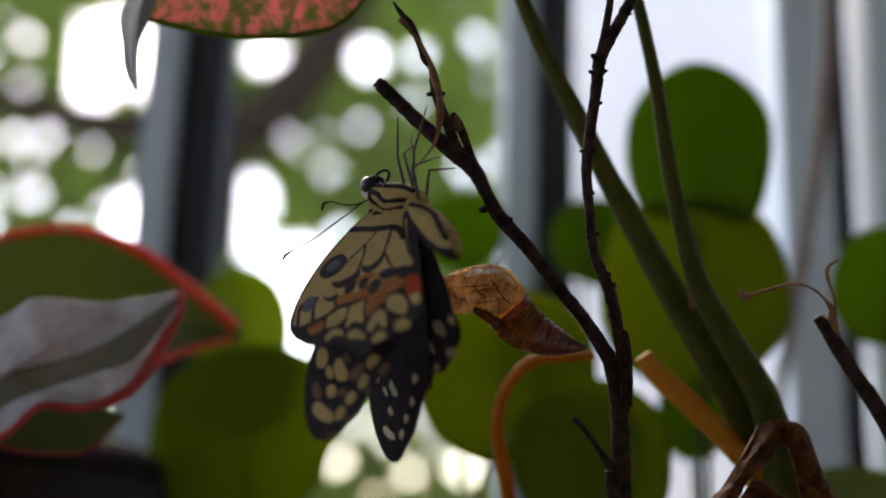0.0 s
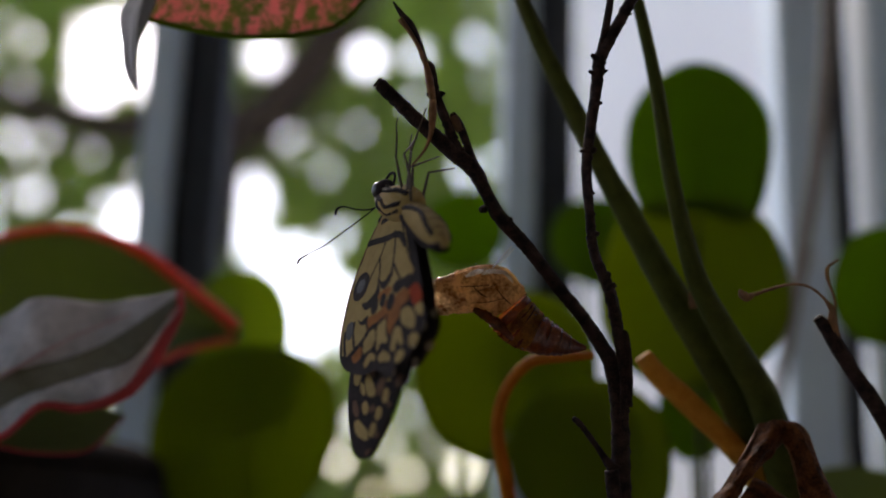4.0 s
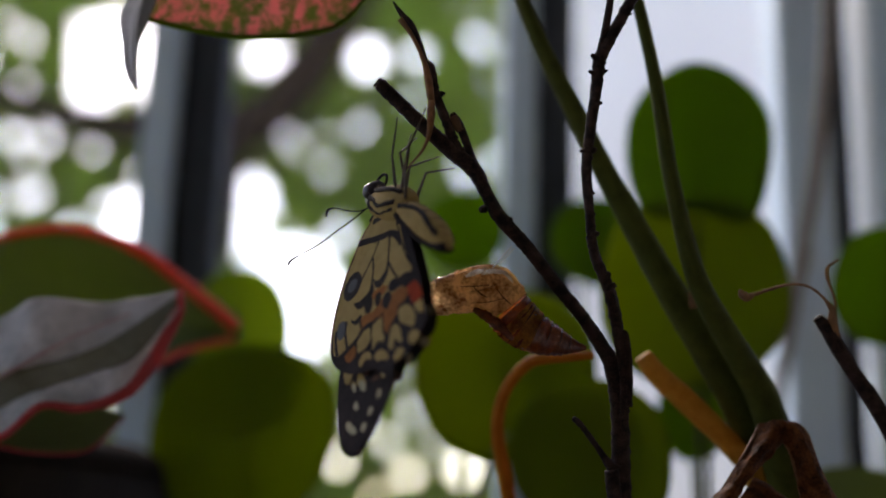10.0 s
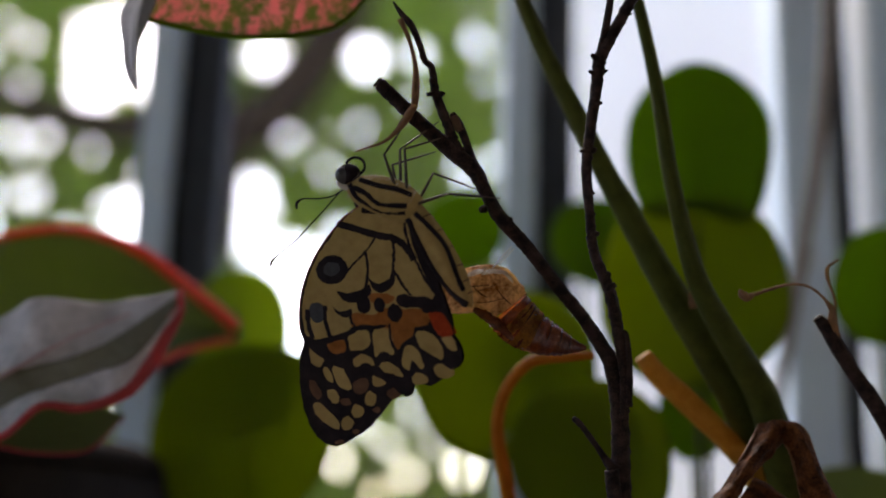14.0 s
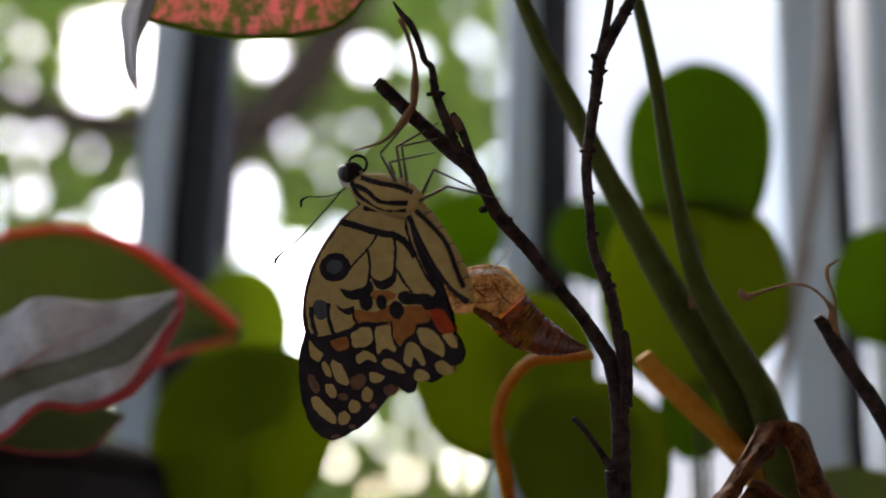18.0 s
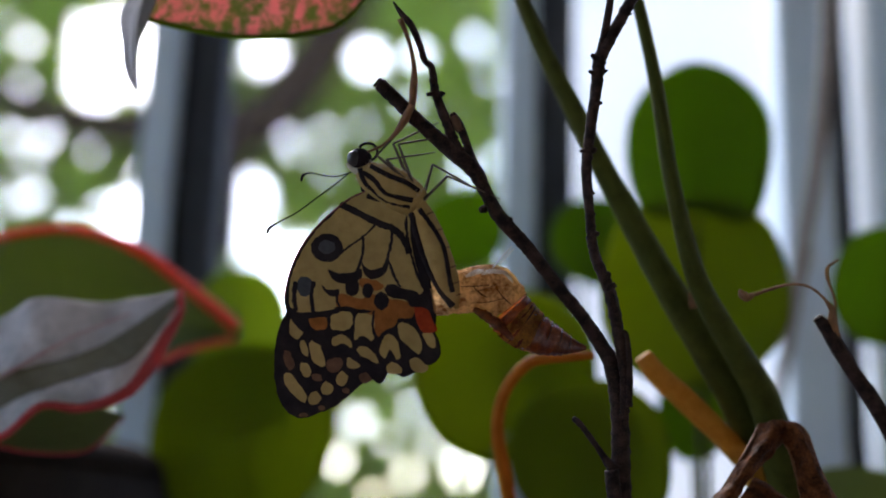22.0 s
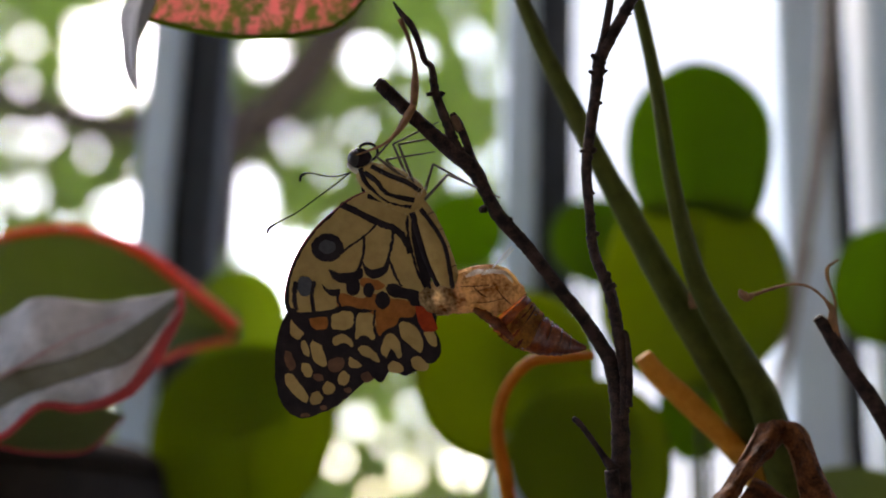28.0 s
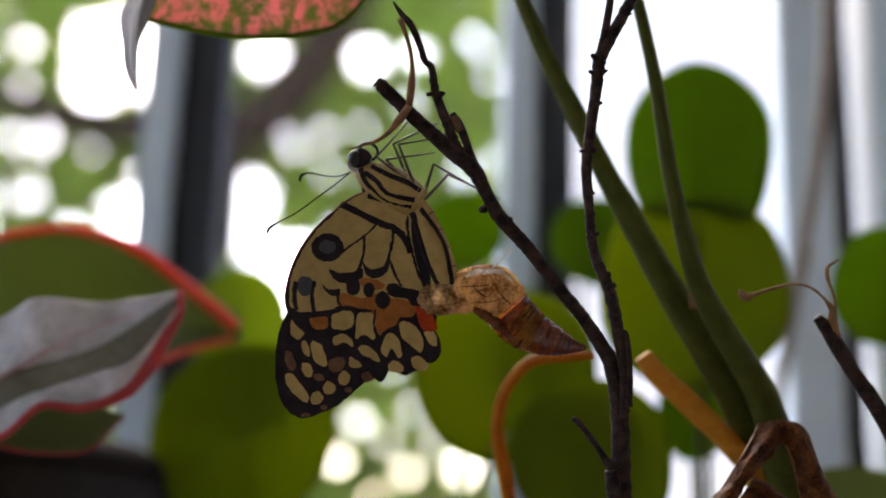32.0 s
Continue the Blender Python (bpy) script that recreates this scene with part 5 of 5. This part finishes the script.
# rows: seconds, shift in mm, then turn vectors in degrees: body; on the body the near hindwing and forewing, the far hindwing and forewing, the abdomen
ROWS = [(0, (1.07, -8.96, -2.51), (-30.3, -6.8, -37.8), (-12.3, -9, 3.3), (-3.9, -13.5, 0.4), (11.7, -9, -18.5), (11.5, -11.3, -20), (-8.3, -20.7, -6.5)),
        (0.3, (1.12, -8.91, -2.52), (-30, -7.7, -39.2), (-10.5, -8.6, 2.8), (-3.1, -12.9, 0.3), (9.9, -8.5, -15.7), (9.7, -11, -16.9), (-7.7, -20.7, -6)),
        (0.5, (1.26, -8.73, -2.55), (-29, -10.3, -43.4), (-5, -7.2, 1.2), (-0.8, -11, -0.1), (4.5, -7.2, -7.4), (4.2, -10.1, -7.9), (-5.8, -20.8, -4.5)),
        (0.6, (1.37, -8.6, -2.57), (-28.2, -12.4, -46.7), (-0.8, -6.1, -0), (0.9, -9.5, -0.3), (0.2, -6.1, -0.9), (-0, -9.4, -0.9), (-4.3, -20.8, -3.4)),
        (0.8, (1.38, -8.58, -2.58), (-28.1, -12.7, -47.1), (-0.2, -6, -0.2), (1.2, -9.3, -0.3), (-0.4, -6, 0.1), (-0.7, -9.3, 0.1), (-4.1, -20.8, -3.2)),
        (1.5, (1.37, -8.58, -2.58), (-28.2, -12.5, -47.1), (-0.5, -6.1, -0.1), (1.1, -9.5, -0.3), (0, -6.2, -0.3), (-0.3, -9.4, -0.3), (-4.2, -20.9, -3.3)),
        (1.7, (1.35, -8.58, -2.59), (-28.4, -12, -46.9), (-1.2, -6.5, 0.2), (0.8, -9.9, -0.3), (0.8, -6.6, -1.3), (0.7, -9.8, -1.3), (-4.2, -21.1, -3.3)),
        (1.8, (1.21, -8.6, -2.67), (-29.8, -8.4, -45.7), (-6.4, -9.1, 2), (-0.8, -13.1, -0.2), (6.9, -9.5, -8.1), (7.4, -12.4, -8.3), (-4.8, -22.5, -3.7)),
        (1.9, (1.12, -8.61, -2.71), (-30.6, -6.2, -45), (-9.8, -10.8, 3.2), (-1.9, -15.2, -0.1), (10.7, -11.4, -12.4), (11.6, -14, -12.8), (-5.2, -23.4, -4)),
        (2.1, (1.1, -8.61, -2.72), (-30.8, -5.6, -44.8), (-10.6, -11.2, 3.5), (-2.1, -15.7, -0.1), (11.7, -11.9, -13.5), (12.7, -14.5, -13.9), (-5.3, -23.6, -4.1)),
        (2.4, (1.15, -8.63, -2.73), (-30.4, -6.2, -45.7), (-9.6, -11.1, 3.2), (-1.8, -15.4, -0.2), (10.5, -11.7, -12.1), (11.4, -14.3, -12.5), (-5.2, -23.7, -4)),
        (2.5, (1.23, -8.64, -2.73), (-29.8, -7.2, -47), (-8, -10.8, 2.6), (-1.3, -15, -0.2), (8.7, -11.3, -10.1), (9.3, -14.1, -10.4), (-5, -23.8, -3.9)),
        (2.6, (1.39, -8.67, -2.73), (-28.5, -9.1, -49.6), (-4.9, -10.3, 1.5), (-0.3, -14.3, -0.3), (5, -10.6, -6), (5.3, -13.7, -6.2), (-4.7, -24, -3.6)),
        (2.7, (1.57, -8.71, -2.74), (-27.1, -11.2, -52.5), (-1.4, -9.8, 0.3), (0.9, -13.4, -0.4), (1, -9.9, -1.6), (0.9, -13.2, -1.6), (-4.3, -24.2, -3.3)),
        (2.8, (1.63, -8.72, -2.74), (-26.6, -11.9, -53.5), (-0.2, -9.6, -0.2), (1.3, -13.1, -0.4), (-0.4, -9.6, 0.1), (-0.7, -13.1, 0.1), (-4.1, -24.3, -3.2)),
        (3.5, (1.5, -8.41, -2.87), (-25.3, -11.1, -55.9), (-1.6, -12, -0.2), (0.8, -14.7, -0.4), (-0.6, -11.6, -0.4), (-0.8, -15.3, -0.3), (-4.3, -26.5, -3.3)),
        (5.5, (1.22, -7.72, -3.15), (-22.5, -9.1, -61.3), (-4.7, -17.3, -0.1), (-0.3, -18.4, -0.3), (-1.1, -16.1, -1.4), (-1.1, -20.1, -1.2), (-4.8, -31.4, -3.5)),
        (6, (1.12, -7.47, -3.25), (-21.5, -8.4, -63.2), (-5.8, -19.3, -0.1), (-0.6, -19.7, -0.2), (-1.2, -17.8, -1.8), (-1.2, -21.8, -1.5), (-4.9, -33.2, -3.6)),
        (7, (0.47, -7.48, -3.38), (-20.5, -7.5, -69.2), (-0.1, -19.9, -0.1), (0.3, -24, -0.2), (-0.1, -20.1, 0.1), (-0.3, -24.1, 0.1), (0.7, -37, 0.5)),
        (7.9, (0.47, -7.48, -3.38), (-20.5, -7.5, -69.2), (-0.1, -19.9, -0.1), (0.3, -24, -0.2), (-0.1, -20.1, 0.1), (-0.3, -24.1, 0.1), (0.7, -37, 0.5)),
        (8, (0.58, -7.92, -2.79), (-25.4, -14, -51.6), (-10, -11.7, -0.6), (-4.5, -12.6, -0.2), (0.1, -9.1, -4.1), (2.6, -9.6, -3.9), (-7.3, -23.9, -5.7)),
        (8.1, (0.47, -8.07, -2.78), (-25.9, -13.1, -53), (-6.6, -12.5, -0.5), (-2.4, -13.9, -0.3), (-0.1, -10.7, -2.7), (1.4, -12, -2.5), (-5.1, -25.3, -4)),
        (8.4, (0.37, -8.21, -2.78), (-26.4, -12.2, -54.4), (-3.2, -13.3, -0.3), (-0.2, -15.2, -0.4), (-0.3, -12.3, -1.2), (0.2, -14.3, -1.1), (-2.9, -26.7, -2.2)),
        (9, (0.27, -8.33, -2.77), (-26.8, -11.5, -55.6), (-0.2, -14, -0.2), (1.6, -16.3, -0.4), (-0.5, -13.7, 0.1), (-0.9, -16.3, 0.1), (-1, -27.9, -0.8)),
        (10.5, (-0.07, -8.31, -2.91), (-28.4, -11.2, -51.8), (-0.3, -12, -0.2), (1.6, -14.5, -0.5), (-0.3, -11.6, 0.1), (-0.8, -14.5, 0.1), (-0.4, -25.5, -0.3)),
        (12, (-0.46, -8.19, -2.84), (-29.3, -10, -47.7), (-0.3, -12.2, -0.3), (1.4, -15, -0.4), (-0.3, -11.8, 0.1), (-0.7, -15, 0.1), (0.2, -25.7, 0.1)),
        (12.9, (-0.46, -8.19, -2.84), (-29.3, -10, -46.8), (-0.3, -12.2, -0.3), (1.4, -15, -0.4), (-0.3, -11.8, 0.1), (-0.7, -15, 0.1), (0.2, -25.7, 0.1)),
        (13, (-0.2, -7, -3.1), (-1.3, -10.2, -14.5), (0, 0, 0), (0, 0, 0), (0, 0, 0), (0, 0, 0), (0, 0, 0)),
        (13.6, (-0.9, -6.7, -2.3), (-1.1, -10.5, -12.5), (0, 0, 0), (0, 0, 0), (0, 0, 0), (0, 0, 0), (0, 0, 0)),
        (14.5, (-0.8, -6, -1.7), (-1.3, -10.9, -14), (0, 0, 0), (0, 1, 0), (0, 0, 0), (0, 1, 0), (0, 0, 0)),
        (17, (-0.6, -5, -1.5), (-1.5, -10.9, -15.6), (0, 0, 0), (0, 2, 0), (0, 0, 0), (0, 2, 0), (0, 0, 0)),
        (19.8, (-0.5, -6, -1.2), (-1.5, -10.3, -16.2), (0, 0, 0), (0, 2.5, 0), (0, 0, 0), (0, 2.5, 0), (0, 0, 0)),
        (20.2, (-0.3, -4, -0.2), (-0.3, 1.5, -15), (0, 0, 0), (0, 1, 0), (0, 0, 0), (0, 1, 0), (0, 0, 0)),
        (20.6, (-0.3, -3.6, -0.1), (-0.2, 0.4, -13), (0, 0, 0), (0, 0.8, 0), (0, 0, 0), (0, 0.8, 0), (0, 0, 0)),
        (22, (0, -2, 0), (-0.1, -0.1, -8), (0, 0, 0), (0, 0.4, 0), (0, 0, 0), (0, 0.4, 0), (0, 0, 0)),
        (23.4, (0, -1.7, 0), (-0.1, -0.8, -7.2), (0, 0, 0), (0, 0.3, 0), (0, 0, 0), (0, 0.3, 0), (0, 0, 0)),
        (24, (0, -1.5, 0), (-0.1, -2, -6.8), (0, 0, 0), (0, 0.3, 0), (0, 0, 0), (0, 0.3, 0), (0, 0, 0)),
        (25, (0, -1.3, 0), (-0.1, -0.8, -6.1), (0, 0, 0), (0, 0.3, 0), (0, 0, 0), (0, 0.3, 0), (0, 0, 0)),
        (30, (0, 0, 0.1), (-0, -0.2, -3), (0, 0, 0), (0, 0, 0), (0, 0, 0), (0, 0, 0), (0, 0, 0)),
        (32, (0, 0, 0.1), (-0, -0.3, -3), (0, 0, 0), (0, 0, 0), (0, 0, 0), (0, 0, 0), (0, 0, 0))]


def turned(w):
    """The turn about a vector by its length in degrees."""
    w = Vector(w)
    return Matrix.Rotation(radians(w.length), 4, w) if w.length > 1e-6 else Matrix()


def motions():
    thing_ob, wings, abdomen, legs, feelers = BUTTERFLY
    base = Matrix.Translation((-0.00939, 0.22411, 1.36634))
    tilt = pose(0, 0, 0, 14, 0, 0) @ pose(0, 0, 0, 0, -1.6, 0)
    body = []
    hinge = lv((-1.08, -0.54))
    fore_rows, hind_rows = {-1: [], 1: []}, {-1: [], 1: []}
    leg_rows = [([], []) for _ in legs]
    early = ((-0.00947, 0.21936, 1.38124), (-0.0056, 0.22241, 1.37729), (-0.0037, 0.2188, 1.38349), (-0.00115, 0.22322, 1.37403), (-0.00656, 0.22018, 1.37797), (0.00185, 0.22375, 1.37189))
    late = ((-0.00737, 0.21977, 1.37962), (-0.00154, 0.22023, 1.37985), (0.00112, 0.22081, 1.3775), (-0.00205, 0.22352, 1.3749), (0.01063, 0.2232, 1.36586), (0.00688, 0.22525, 1.36795))
    feeler_rows, brow = [], lv((-8.46, 4.66))
    abdomen_rows, root = [], lv((4.12, -2.93))
    for t, shift, *turns in ROWS:
        body_turn, near_hind, near_fore, far_hind, far_fore, bend = (turned(w) for w in turns)
        m = base @ tilt @ Matrix.Translation(Vector(shift) * MM) @ body_turn
        body.append((t, m))
        for s, fore, hind in ((-1, near_fore, near_hind), (1, far_fore, far_hind)):
            fore_rows[s].append((t, Matrix.Translation(hinge) @ fore @ Matrix.Translation(-hinge)))
            hind_rows[s].append((t, Matrix.Translation(hinge) @ hind @ Matrix.Translation(-hinge)))
        abdomen_rows.append((t, Matrix.Translation(root) @ bend @ Matrix.Translation(-root)))
        held = body_turn.inverted() @ pose(0, 0, 0, -6, 0, -20) if t < 12.95 else Matrix()
        feeler_rows.append((t, Matrix.Translation(brow) @ held @ Matrix.Translation(-brow)))
        feet = early if t < 12.95 else late
        back = m.inverted()
        for (hip, l1, l2, femur, tibia), foot, rows in zip(legs, feet, leg_rows):
            goal = back @ Vector(foot)
            way = goal - hip
            dist = min(way.length, (l1 + l2) * 0.995)
            way.normalize()
            ca = max(-1, min(1, (l1 * l1 + dist * dist - l2 * l2) / (2 * l1 * dist)))
            pole = back.to_3x3() @ (Vector((-1, -0.1, -0.1)) if t < 12.95 and foot in early[0:3:2] else Vector((-0.3, -0.5, 0.3)) if t < 12.95 else Vector((-0.95, -0.1, 0.25)) if hip.x < 3 * MM else Vector((-0.5, 0, 0.8)) if hip.x < 4.5 * MM else Vector((-0.15, 0, 1)))
            pole = (pole - way * pole.dot(way)).normalized()
            knee = hip + way * l1 * ca + pole * l1 * math.sqrt(max(0, 1 - ca * ca))
            rows[0].append((t, Matrix.Translation(hip) @ (knee - hip).to_track_quat("Z", "Y").to_matrix().to_4x4()))
            rows[1].append((t, Matrix.Translation(knee) @ (hip + way * dist - knee).to_track_quat("Z", "Y").to_matrix().to_4x4()))
    walk(thing_ob, body)
    walk(abdomen, abdomen_rows)
    for feeler in feelers:
        walk(feeler, feeler_rows)
    upper, lower = TENDRIL
    joint = 16.6 * MM
    up_rows, low_rows = [], []
    for t, a, b in ((0, 27, -14), (1.5, 24, -14), (6, 20, -17), (7.5, 18, -18), (9, 21, -16), (12.5, 21, -16), (13, 21, -5), (13.5, 10, -47), (19, 9, -48), (19.8, 9, -50), (20.2, -22, -59), (20.6, 9, -43), (22, 8, -43), (23.5, 9, -35), (24, 15, -10), (24.5, 9, -43), (25, 10, -43), (28, 9, -44), (29, 8, -37), (31, 5, -55), (32, 6, -50)):
        up_rows.append((t, tilt @ pose(0, 0, 0, 0, -a, 0)))
        low_rows.append((t, tilt @ pose(joint * math.sin(radians(a)), 0, -joint * math.cos(radians(a)), 0, -b, 0)))
    walk(upper, up_rows)
    walk(lower, low_rows)
    # the crown sways in a light wind
    for k, clump in enumerate(FOLIAGE_CLUMPS):
        walk(clump, [(t, pose(0.016 * math.sin(t * 1.9 + k * 1.3), 0, 0.010 * math.sin(t * 2.7 + k * 2.1))) for t in np.arange(0, 32.01, 0.8)])
    for s in (-1, 1):
        walk(wings[s][0], fore_rows[s])
        walk(wings[s][1], hind_rows[s])
    for (_, _, _, femur, tibia), rows in zip(legs, leg_rows):
        walk(femur, rows[0])
        walk(tibia, rows[1])


room()
window_bars()
haze_pane()
outside()
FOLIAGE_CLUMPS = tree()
plants()
twig()
TENDRIL = tendril()
chrysalis()
BUTTERFLY = butterfly()
motions()
